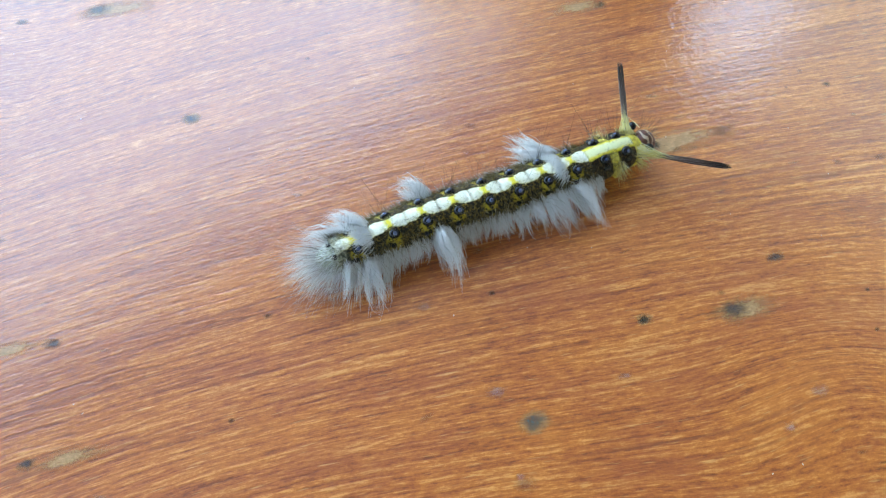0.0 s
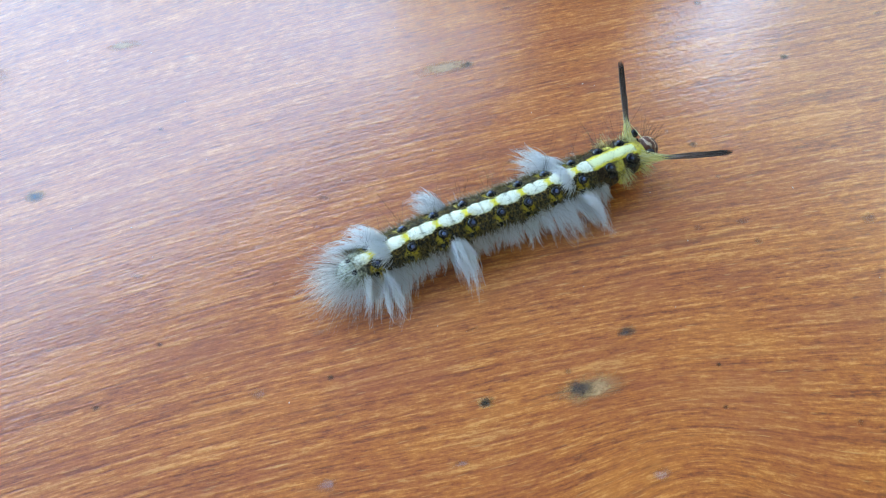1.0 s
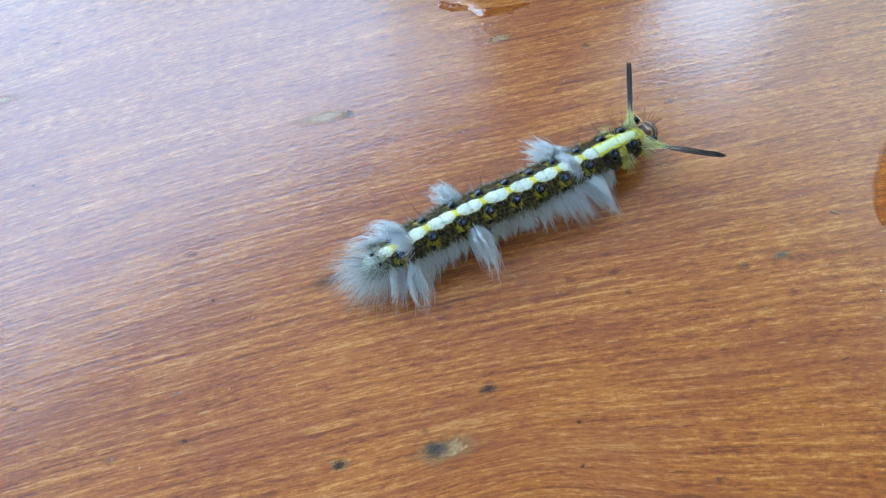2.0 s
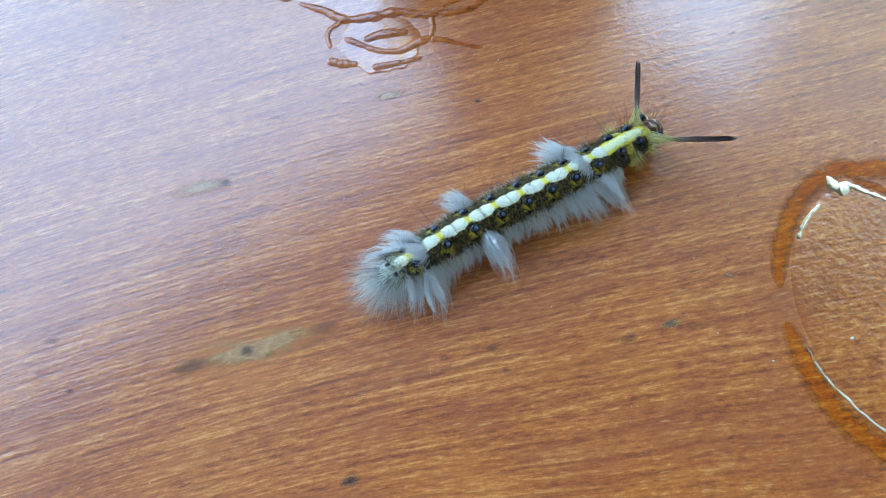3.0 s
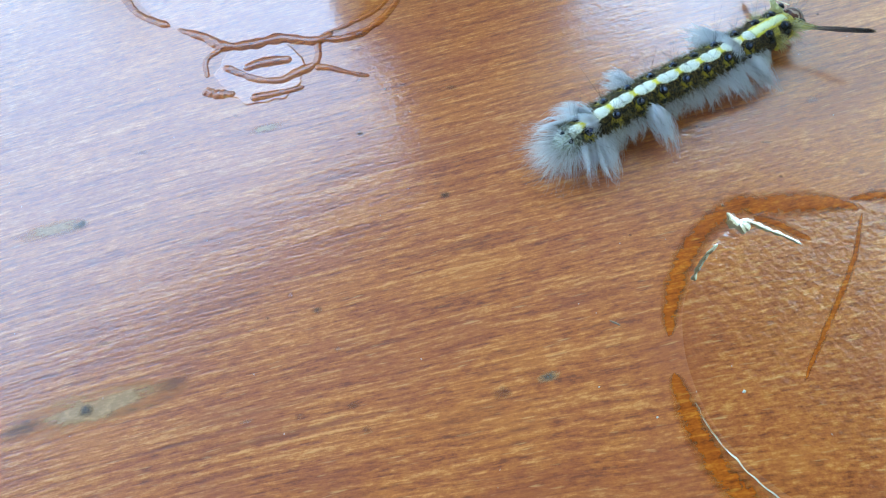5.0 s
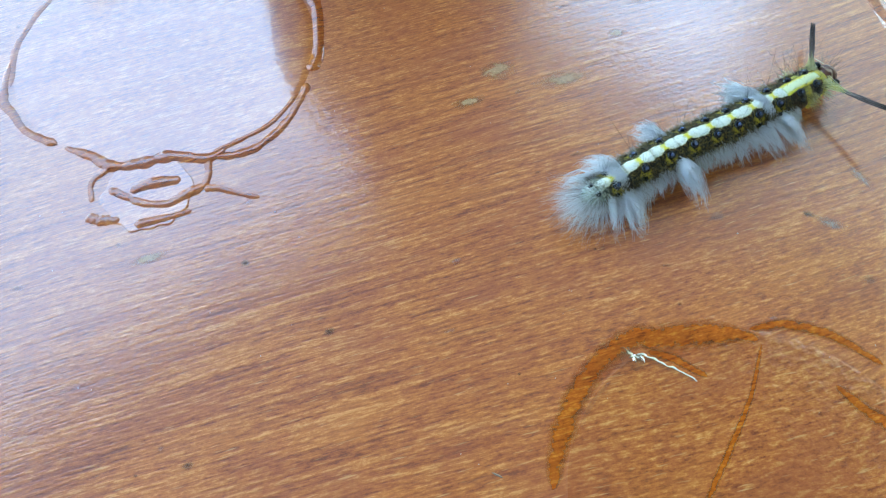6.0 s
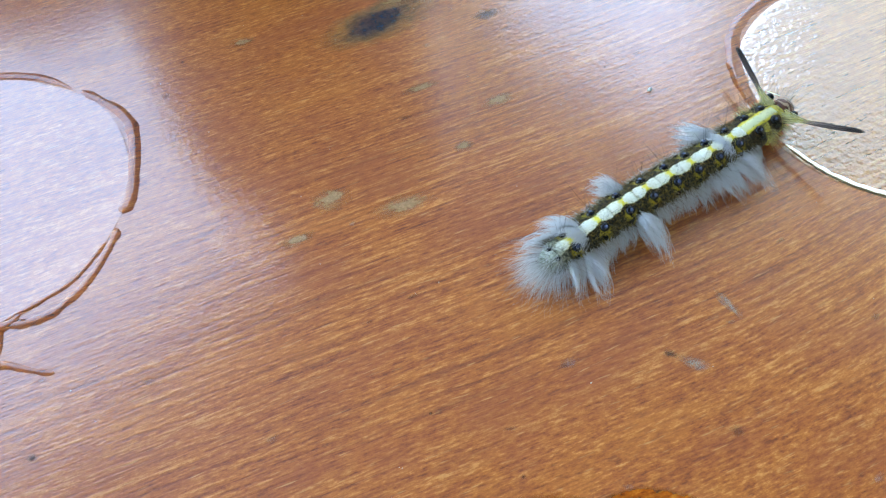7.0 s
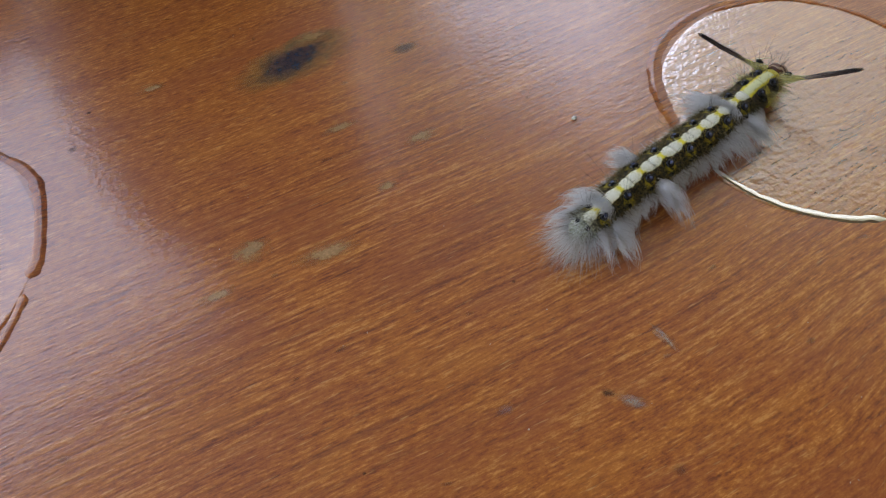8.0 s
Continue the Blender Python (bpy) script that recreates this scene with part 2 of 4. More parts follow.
def head_material():
    m = Nodes("caterpillar_head")
    p = m.coords()
    n = m.noise(p, 900.0, 2.0)
    w = m.t.nodes.new("ShaderNodeTexWave")
    m.put(w, "Vector", p)
    m.put(w, "Scale", 300.0)
    m.put(w, "Distortion", 9.0)
    m.put(w, "Detail Scale", 1.5)
    stripes = m.span(w.outputs["Fac"], 0.72, 0.86)
    colour = m.mix(stripes, m.mix(n, (0.05, 0.012, 0.006), (0.22, 0.06, 0.025)), (0.52, 0.36, 0.24))
    m.set(Base_Color=colour, Roughness=0.45)
    return m.mat


def knot_material(name, core, halo, strength=0.8, ragged=1.3):
    """A worm hole with a pale halo that fades into the wood round it."""
    m = Nodes(name)
    p = m.coords()
    x, y, _ = m.split(p)
    own = m.math("MULTIPLY", m.t.nodes.new("ShaderNodeObjectInfo").outputs["Random"], 40.0)
    n = m.noise(m.join(x, y, own), 2.2, 5.0, 0.7)
    d = m.math("SQRT", m.math("ADD", m.math("MULTIPLY", x, x), m.math("MULTIPLY", y, y)))
    d = m.math("ADD", d, m.math("MULTIPLY", m.math("SUBTRACT", n, 0.5), ragged))
    colour = m.mix(m.span(d, 0.28, 0.60), core, halo)
    flecks = m.noise(m.join(m.math("MULTIPLY", x, 2.0), y, own), 7.0, 3.0, 0.7)
    colour = m.mix(m.math("MULTIPLY", m.span(flecks, 0.42, 0.64, 0.0, 0.5), m.span(d, 0.28, 0.60)), colour, (0.26, 0.10, 0.03))
    alpha = m.math("MULTIPLY", m.math("MULTIPLY", m.span(d, 0.85, 0.25), strength), m.span(flecks, 0.30, 0.55, 1.15, 0.75), 0.0, True)
    m.set(Base_Color=colour, Roughness=0.5, Specular_IOR_Level=0.25, Alpha=alpha)
    world_place = m.t.nodes.new("ShaderNodeNewGeometry").outputs["Position"]
    gloss(m, world_place, m.noise(world_place, 1600.0, 2.0), 0.12)
    return m.mat


WOOD, WET, DAMP, DRYING = varnished_wood(), wet_wood(), damp_wood("damp_varnish", 0.07, 3.3, 0.60), drying_water()
CLEAR = clear_water()
DRY_RING = damp_wood("damp_ring", 0.08, 2.1, 0.60)
SHEET = damp_wood("sheet_of_water", 0.06, 1.9, 0.07)
SKIN, HIND_SKIN, HEAD = skin_material("caterpillar_skin", False), skin_material("hind_skin", True), head_material()
THORAX = {8: thorax_material("thorax_skin_yellow_ahead", 1.0), 9: thorax_material("thorax_skin_yellow_behind", -1.0)}
WHITE_HAIR = hair_material("white_hair", (0.99, 0.985, 0.99), (0.95, 0.945, 0.955), 0.3, 0.5)
GREY_HAIR = hair_material("grey_hair", (0.85, 0.83, 0.80), (0.40, 0.32, 0.26), 0.45, 0.3)
BUFF_HAIR = hair_material("buff_hair", (0.60, 0.50, 0.34), (0.10, 0.075, 0.03), 0.45)
DARK_HAIR = hair_material("dark_hair", (0.05, 0.04, 0.03), (0.012, 0.01, 0.01), 0.35, 0.0)
BROWN_HAIR = hair_material("brown_hair", (0.26, 0.17, 0.11), (0.06, 0.04, 0.025))
OLIVE_HAIR = hair_material("olive_hair", (0.30, 0.24, 0.09), (0.012, 0.010, 0.005))
YELLOW_HAIR = hair_material("yellow_hair", (0.94, 0.89, 0.45), (0.86, 0.72, 0.12), 0.45, 0.3)
HORN_HAIR = horn_material()
EYE = simple("black_spot", (0.008, 0.008, 0.012), 0.09, (0.003, 0.003, 0.005), 900.0, 0.0, 0.3)
BLUE = simple("blue_spot", (0.11, 0.14, 0.26), 0.10, (0.05, 0.065, 0.13), 900.0)
TAIL_SKIN = simple("pale_tail_skin", (0.55, 0.58, 0.46), 0.6, (0.08, 0.075, 0.04), 2600.0, 0.0002)
YELLOW = simple("yellow_skin", (0.84, 0.72, 0.10), 0.5, (0.42, 0.30, 0.02), 1500.0, 0.0002)
KNOT = knot_material("worm_hole", (0.045, 0.045, 0.050), (0.36, 0.20, 0.085), 0.82)
BLUE_KNOT = knot_material("blue_black_knot", (0.020, 0.030, 0.050), (0.42, 0.26, 0.09), 0.95, 0.8)
SMUDGE = knot_material("lilac_smudge", (0.38, 0.30, 0.31), (0.42, 0.24, 0.17), 0.38)
PALE_KNOT = knot_material("pale_knot", (0.60, 0.36, 0.18), (0.62, 0.28, 0.10), 0.8)
TINY_KNOT = knot_material("dark_speck", (0.05, 0.04, 0.035), (0.20, 0.09, 0.04))
HOLLOW = knot_material("open_pore", (0.10, 0.10, 0.085), (0.55, 0.36, 0.15), 0.85, 0.9)
SCUFF = knot_material("pale_scuff", (0.52, 0.42, 0.34), (0.50, 0.34, 0.24), 0.55)
GREY_MARK = knot_material("dull_mark", (0.15, 0.075, 0.060), (0.36, 0.15, 0.075), 0.5)
PLASTER = simple("white_plaster", (0.76, 0.75, 0.73), 0.8, (0.66, 0.65, 0.62), 6.0, 0.001)
BOARD = simple("ceiling_board", (0.17, 0.125, 0.09), 0.6, (0.11, 0.08, 0.055), 9.0, 0.001)
TILE = simple("floor_cement", (0.24, 0.21, 0.18), 0.7, (0.18, 0.16, 0.14), 5.0, 0.001)
CONCRETE = simple("weathered_concrete", (0.46, 0.44, 0.41), 0.8, (0.36, 0.34, 0.31), 3.0, 0.001)
EARTH = simple("earth", (0.16, 0.17, 0.08), 0.9, (0.10, 0.12, 0.05), 0.4, 0.0)
BROWN_GLASS = simple("brown_glass", (0.035, 0.014, 0.005), 0.15, (0.022, 0.008, 0.003), 40.0)
GLAZE = simple("brown_glaze", (0.050, 0.024, 0.012), 0.2, (0.030, 0.014, 0.008), 60.0)
CAP = simple("black_plastic", (0.02, 0.018, 0.016), 0.4)
DUST = simple("pale_dust", (0.75, 0.70, 0.62), 0.7)
TWIG = simple("dry_twig", (0.34, 0.24, 0.17), 0.7)


# ---- building helpers ----
def mesh_of(name, bm, material, smooth=True):
    me = bpy.data.meshes.new(name)
    bm.normal_update()
    bm.to_mesh(me)
    bm.free()
    me.materials.append(material)
    if smooth:
        me.shade_smooth()
    return me


def thing(name, label, category, m=None, group="", kind=""):
    ob = tagged(new(name), label, category, group, kind)
    ob.matrix_basis = m or Matrix()
    return ob


def part(name, bm, material, parent, label="", m=None, smooth=True):
    me = bm if isinstance(bm, bpy.types.Mesh) else mesh_of(name, bm, material, smooth)
    if not me.materials:
        me.materials.append(material)
    ob = new(name, me)
    ob.parent = parent
    ob.matrix_basis = m or Matrix()
    return tagged(ob, label)


def box_bm(x0, y0, z0, x1, y1, z1, bevel=0.0):
    bm = bmesh.new()
    bmesh.ops.create_cube(bm, size=1.0)
    for v in bm.verts:
        v.co = Vector(((x0 + x1) / 2 + v.co.x * (x1 - x0), (y0 + y1) / 2 + v.co.y * (y1 - y0), (z0 + z1) / 2 + v.co.z * (z1 - z0)))
    if bevel:
        bmesh.ops.bevel(bm, geom=list(bm.edges), offset=bevel, segments=2, affect="EDGES", profile=0.5)
    return bm


def hair_mesh(name, roots, ends, lift, radius, material, parent, label="", steps=4):
    """Tapered three-sided hairs as one mesh, each a bow from its root to its end; lift moves the bow's middle. Millimetres."""
    roots, ends = np.asarray(roots, float), np.asarray(ends, float)
    n = len(roots)
    lift = np.broadcast_to(np.asarray(lift, float), (n, 3))
    ways = ends - roots
    ways = ways / (np.linalg.norm(ways, axis=1, keepdims=True) + 1e-9)
    side = np.cross(ways, RNG.normal(size=(n, 3)))
    side /= np.linalg.norm(side, axis=1, keepdims=True) + 1e-9
    other = np.cross(ways, side)
    floor = 0.12 + 0.1 * RNG.random(n)
    rows = []
    for k in range(steps + 1):
        f = k / steps
        mid = roots * (1 - f) + ends * f + lift * 4 * f * (1 - f)
        mid[:, 2] = np.maximum(mid[:, 2], floor)
        r = radius * (1.0 - 0.8 * f)
        for a in range(3):
            rows.append(mid + r * (math.cos(a * 2.0944) * side + math.sin(a * 2.0944) * other))
    verts = np.stack(rows, 1).reshape(-1, 3) * 0.001
    pattern = [(k * 3 + a, k * 3 + (a + 1) % 3, (k + 1) * 3 + (a + 1) % 3, (k + 1) * 3 + a) for k in range(steps) for a in range(3)]
    faces = (np.arange(n)[:, None, None] * 3 * (steps + 1) + np.array(pattern)[None]).reshape(-1, 4)
    me = bpy.data.meshes.new(name)
    me.from_pydata(verts.tolist(), [], faces.tolist())
    me.shade_smooth()
    return part(name, me, material, parent, label)


MM = 0.001


# ---- the porch ----
OUT = Vector((-0.695, 0.719, 0.0))
SIDE = Vector((0.719, 0.695, 0.0))
PORCH = Matrix(((SIDE.x, OUT.x, 0, 0.08), (SIDE.y, OUT.y, 0, 0.10), (0, 0, 1, 0), (0, 0, 0, 1)))
CEILING, FLOOR = 1.85, -0.75


def porch():
    """Ceiling, floor and walls, unseen, set to shape the light and the table's reflections; local x runs along the open
    side, local y out through it.
    """

    def put(name, bm, material, label):
        ob = new(name, mesh_of(name, bm, material, False))
        ob.matrix_basis = PORCH
        return tagged(ob, label, "", "", "structure")

    put("ceiling", box_bm(-3.2, -2.6, CEILING, 1.51, 1.26, CEILING + 0.12), BOARD, "weathered brown boarded porch ceiling")
    put("floor", box_bm(-3.2, -2.6, FLOOR - 0.12, 1.51, 1.60, FLOOR), TILE, "grey cement porch floor")
    put("wall_north", box_bm(1.13, 1.40, FLOOR, 1.51, 1.55, CEILING), PLASTER, "white plastered porch wall")
    # an added full-height wall out of view, which holds back light from behind
    put("wall_south", box_bm(-3.2, -2.75, FLOOR, 1.51, -2.6, CEILING + 0.12), PLASTER, "white plastered wall added behind the view to cut fill light")
    # added out of view; its height sets how much fill light comes over it
    put("wall_west", box_bm(-3.35, -2.75, FLOOR, -3.2, 1.2, FLOOR + 2.05), PLASTER, "white plastered wall, open above, added to limit fill light")
    put("post", box_bm(-3.18, 1.22, FLOOR, -3.02, 1.38, CEILING, 0.01), BOARD, "weathered brown wooden porch post")
    # the wall with the window, in four pieces round the opening
    y0, y1, sill, top = 0.05, 1.21, 0.62, 1.60
    bm = bmesh.new()
    for b in ((1.36, -2.6, FLOOR, 1.51, y0, CEILING), (1.36, y1, FLOOR, 1.51, 1.40, CEILING), (1.36, y0, FLOOR, 1.51, y1, sill), (1.36, y0, top, 1.51, y1, CEILING)):
        piece = box_bm(*b)
        me = bpy.data.meshes.new("piece")
        piece.to_mesh(me)
        piece.free()
        bm.from_mesh(me)
    put("wall_east", bm, PLASTER, "white plastered wall with an open window")
    # an added wall, unseen, that darkens the lowest part of the mirrored sky
    put("wall_dark_backdrop", box_bm(1.50, 5.0, FLOOR - 0.15, 2.9, 5.3, 4.0), BOARD, "brown boarded wall added outside to darken low reflections")
    # an added wall, unseen, that dims one side of the window's mirrored glare
    put("wall_dim_backdrop", box_bm(4.0, -7.0, FLOOR - 0.15, 4.3, 1.65, 6.0), CONCRETE, "grey concrete wall added outside the window to dim its glare")
    ground = bmesh.new()
    bmesh.ops.create_grid(ground, x_segments=8, y_segments=8, size=300.0)
    ob = tagged(new("ground", mesh_of("ground", ground, EARTH)), "green and brown ground outside the porch", "", "", "structure")
    ob.location.z = FLOOR - 0.15


def table():
    t = thing("table", "varnished reddish-brown wooden table with wet glass rings", "table")
    m = pose(0.08, 0.10, 0, 0, 0, 18)
    bm = box_bm(-0.80, -0.42, -0.035, 0.80, 0.42, 0.0)
    bmesh.ops.transform(bm, matrix=m, verts=bm.verts)
    bmesh.ops.bevel(bm, geom=list(bm.edges), offset=0.006, segments=3, affect="EDGES", profile=0.5)
    top = part("table_top", bm, WOOD, t, "", None, False)
    for x in (-0.70, 0.70):
        for y in (-0.33, 0.33):
            leg = box_bm(x - 0.035, y - 0.035, FLOOR, x + 0.035, y + 0.035, -0.035, 0.004)
            bmesh.ops.transform(leg, matrix=m, verts=leg.verts)
            part("leg", leg, WOOD, t)
    return top


porch()
TOP = table()


def turned(profile):
    """A solid of revolution; the profile holds radius and height in millimetres, from the foot's middle to the top's."""
    bm = bmesh.new()
    rows = [[bm.verts.new((r * MM * math.cos(a * math.pi / 24), r * MM * math.sin(a * math.pi / 24), z * MM)) for a in range(48)] for r, z in profile[1:-1]]
    for low, high in zip(rows, rows[1:]):
        for j in range(48):
            bm.faces.new((low[j], low[(j + 1) % 48], high[(j + 1) % 48], high[j]))
    bm.faces.new(list(reversed(rows[0])))
    bm.faces.new(rows[-1])
    return bm


def bottle():
    """A squat bottle beyond the view, added to stand in for a dark shape that the varnish mirrors."""
    ob = thing("bottle", "dark bottle shape standing in for an unseen mirrored thing", "bottle", pose(0.070, 0.292, 0.0005))
    part("body", turned([(0, 0), (40, 0), (42, 3), (43, 10), (43, 112), (42, 119), (38, 124), (28, 128), (21, 133), (20, 160), (0, 160)]), BROWN_GLASS, ob, "dark brown glass body and neck")
    part("cap", turned([(0, 158), (21.5, 158), (22, 159), (22, 175), (20.5, 177), (0, 177)]), CAP, ob, "black screw cap")


def mug():
    """A dark mug beside the bottle, unseen and added to widen the mirrored dark shape."""
    ob = thing("mug", "dark mug shape added to widen the dark reflection", "mug", pose(-0.014, 0.332, 0.0005))
    part("body", turned([(0, 0), (33, 0), (36, 2), (38, 8), (39, 40), (39, 82), (38, 84), (36, 83), (35, 79), (34, 12), (0, 10)]), GLAZE, ob, "dark brown glazed body")
    bm = bmesh.new()
    ring = [(math.cos(a), math.sin(a)) for a in np.linspace(0, 2 * math.pi, 10, endpoint=False)]
    rows = [[bm.verts.new(((-37 - (20 + 4 * c) * math.sin(f)) * MM, 4 * d * MM, (46 + (24 + 4 * c) * math.cos(f)) * MM)) for c, d in ring] for f in np.linspace(0, math.pi, 15)]
    for low, high in zip(rows, rows[1:]):
        for j in range(10):
            bm.faces.new((low[j], low[(j + 1) % 10], high[(j + 1) % 10], high[j]))
    part("handle", bm, GLAZE, ob, "curved handle")


bottle()
mug()


def mark(x, y, along, wide, material, name="knot", label="", turn=20.0, lift=0.00004):
    """A flat mark in the wood: its size in millimetres, its place in decimetres."""
    bm = bmesh.new()
    bmesh.ops.create_circle(bm, cap_ends=True, segments=24, radius=1.0)
    ob = part(name, bm, material, TOP, label, None, False)
    ob.matrix_basis = pose(x * 0.1, y * 0.1, lift, 0, 0, turn) @ Matrix.Diagonal((along * 0.0005, wide * 0.0005, 1, 1))
    return ob


HOLES = [(0.381, 0.568, 5.5, 3.6), (0.264, 0.541, 2.4, 1.6), (0.442, 0.653, 3.6, 2.2), (-0.45, 0.435, 3.0, 2.0), (-0.434, 0.288, 3.0, 2.0), (0.289, 0.822, 3.0, 2.4), (0.556, 0.970, 1.8, 1.4), (0.216, 1.094, 2.6, 2.0), (0.588, 1.270, 1.6, 1.5), (0.717, 1.161, 2.0, 1.6), (-0.548, 0.985, 5.5, 3.0), (-0.651, 0.945, 2.6, 1.6)]
PALE = [(0.300, 0.826, 20.0, 5.0), (-0.50, 0.42, 9.0, 2.0), (-0.39, 0.30, 8.0, 2.4), (0.18, 1.085, 10.0, 2.6), (0.448, 1.276, 5.0, 1.6), (-0.313, 1.082, 5.5, 1.8), (0.955, 1.652, 6.0, 4.0), (1.065, 1.635, 9.0, 3.4), (1.222, 1.835, 6.0, 2.2), (1.099, 1.872, 6.5, 1.6), (1.161, 1.743, 3.2, 1.8), (0.80, 1.999, 4.2, 1.6), (0.907, 1.582, 5.0, 2.0), (0.395, 0.570, 9.0, 3.4), (-0.52, 0.99, 12.0, 3.4), (1.06, 2.085, 8.0, 2.4)]
SPECKS = [(-0.221, 0.925, 1.4), (0.071, 0.559, 1.7), (-0.203, 0.498, 2.0), (-0.22, 0.36, 1.5), (0.070, 0.756, 1.9), (0.561, 0.558, 1.4), (-0.146, 0.586, 1.4), (0.558, 0.615, 1.2), (0.493, 0.956, 1.0), (0.974, 1.101, 0.9), (0.701, 1.957, 1.4), (1.09, 1.30, 1.0), (1.32, 1.55, 1.2), (1.2, 1.21, 1.0)]
for hx, hy, ha, hw in HOLES:
    mark(hx, hy, ha, hw, KNOT, "worm_hole", "dark worm hole in the wood", 20, 0.00005)
for hx, hy, ha, hw in PALE:
    mark(hx, hy, ha * 1.35, hw * 1.4, PALE_KNOT, "knot", "pale greenish knot in the wood", 20, 0.00003)
for hx, hy, ha in SPECKS:
    mark(hx, hy, ha * 0.8, ha * 0.6, TINY_KNOT, "dark_speck", "small dark speck in the wood", 20, 0.00004)
mark(0.218, 0.797, 7.0, 3.6, GREY_MARK, "scuff", "", 25, 0.00005)
mark(0.392, 0.863, 6.0, 2.6, GREY_MARK, "scuff", "", 20, 0.00005)
mark(1.035, 2.035, 29.0, 12.0, BLUE_KNOT, "knot", "large blue-black knot in the wood", 30, 0.00005)
mark(1.219, 2.037, 6.5, 3.2, KNOT, "knot", "dark knot in the wood", 20, 0.00005)
mark(-0.364, 0.793, 3.6, 3.0, BLUE_KNOT, "knot", "round blue-black knot in the wood", 20, 0.00005)
for hx, hy, ha, hw, hm in ((0.129, 0.392, 4.2, 3.4, HOLLOW), (0.264, 0.541, 2.6, 1.8, HOLLOW), (0.475, 0.466, 2.6, 2.0, SMUDGE), (0.084, 0.425, 3.0, 2.0, SMUDGE), (0.434, 0.415, 2.2, 1.6, SMUDGE), (0.121, 0.317, 3.0, 2.2, GREY_MARK),
                           (0.796, 0.860, 3.0, 2.0, GREY_MARK), (0.854, 0.884, 3.6, 1.6, HOLLOW), (-0.013, 0.531, 2.4, 1.6, SMUDGE), (1.474, 1.253, 2.2, 1.8, GREY_MARK), (1.275, 1.36, 3.2, 1.6, SMUDGE)):
    mark(hx, hy, ha * 1.2, hw * 1.2, hm, "scuff", "", 20, 0.00005)
mark(1.504, 1.436, 7.5, 2.0, SCUFF, "scuff", "pale scuff in the varnish", -58, 0.00005)
mark(1.440, 1.350, 5.5, 2.6, SCUFF, "scuff", "pale scuff in the varnish", -28, 0.00005)
mark(1.410, 1.366, 2.6, 1.6, TINY_KNOT, "scuff", "", -20, 0.00006)
rng = np.random.default_rng(3)
for _ in range(150):
    hx, hy = rng.uniform(-0.8, 2.0), rng.uniform(0.0, 2.4)
    mark(hx, hy, rng.uniform(0.9, 3.2), rng.uniform(0.5, 1.5), GREY_MARK if rng.random() < 0.5 else SMUDGE, "scuff", "", rng.uniform(0, 40), 0.00002)


# ---- water ----
def ridge(points, widths, height=0.11):
    """A bead of water along a line: a flat-bottomed lens section swept along it, closing to nothing at its ends."""
    bm = bmesh.new()
    rim = bm.verts.layers.float.new("rim")
    rows, n = [], len(points)
    for k, p in enumerate(points):
        a, b = points[max(k - 1, 0)], points[min(k + 1, n - 1)]
        d = (b - a).normalized()
        side = Vector((-d.y, d.x, 0))
        w = widths[k]
        row = []
        for j in range(9):
            u = -1 + j / 4
            row.append(bm.verts.new(p + side * u * w / 2 + Vector((0, 0, 0.00006 + height * w * (1 - u * u)))))
            row[-1][rim] = 1 - abs(u)
        rows.append(row)
    for r0, r1 in zip(rows, rows[1:]):
        for j in range(8):
            bm.faces.new((r0[j], r0[j + 1], r1[j + 1], r1[j]))
    return bm


def arc_line(cx, cy, r, a0, a1, rough=0.0, seed=0.0, n=None):
    """Points on an arc in metres; degrees; rough shakes the radius."""
    n = n or max(8, int(abs(a1 - a0) / 2.2))
    out = []
    for k in range(n + 1):
        a = radians(a0 + (a1 - a0) * k / n)
        s = 1 + rough * noise.noise(Vector((math.cos(a) * 3, math.sin(a) * 3, seed)))
        out.append(Vector((cx + r * s * math.cos(a), cy + r * s * math.sin(a), 0)))
    return out


def taper(n, w, seed):
    """Widths that waver along a line and close at its ends."""
    out = []
    for k in range(n):
        f = k / (n - 1)
        e = min(1.0, f / 0.12, (1 - f) / 0.12)
        out.append(max(w * math.sqrt(max(e, 0.02)) * (1 + 0.45 * noise.noise(Vector((f * 7, seed, 2.0)))), 0.0001))
    return out


def film(cx, cy, r, rough, seed):
    """A thin flat sheet of water with a bevelled rim."""
    bm = bmesh.new()
    rings = []
    for s, z in ((1.0, 0.00002), (0.985, 0.00005), (0.95, 0.00006), (0.6, 0.00006)):
        ring = []
        for p in arc_line(0, 0, r, 0, 357, rough, seed, 119):
            ring.append(bm.verts.new(Vector((cx, cy, z)) + p * s))
        rings.append(ring)
    for a, b in zip(rings, rings[1:]):
        for k in range(len(a)):
            bm.faces.new((a[k], a[(k + 1) % len(a)], b[(k + 1) % len(a)], b[k]))
    bm.faces.new(rings[-1])
    return bm


def water_ring(name, label, cx, cy, r, arcs, sheet, seed, height, uneven, wet, bead=None):
    ob = thing(name, label, "water ring")
    for k, (a0, a1, w) in enumerate(arcs):
        line = arc_line(cx, cy, r, a0, a1, uneven, seed + k)
        part("water_bead", ridge(line, taper(len(line), w, seed + k), height), bead or WET, ob)
    part("water_film", film(cx, cy, sheet, 0.008, seed), wet, ob, "thin sheet of water")
    return ob


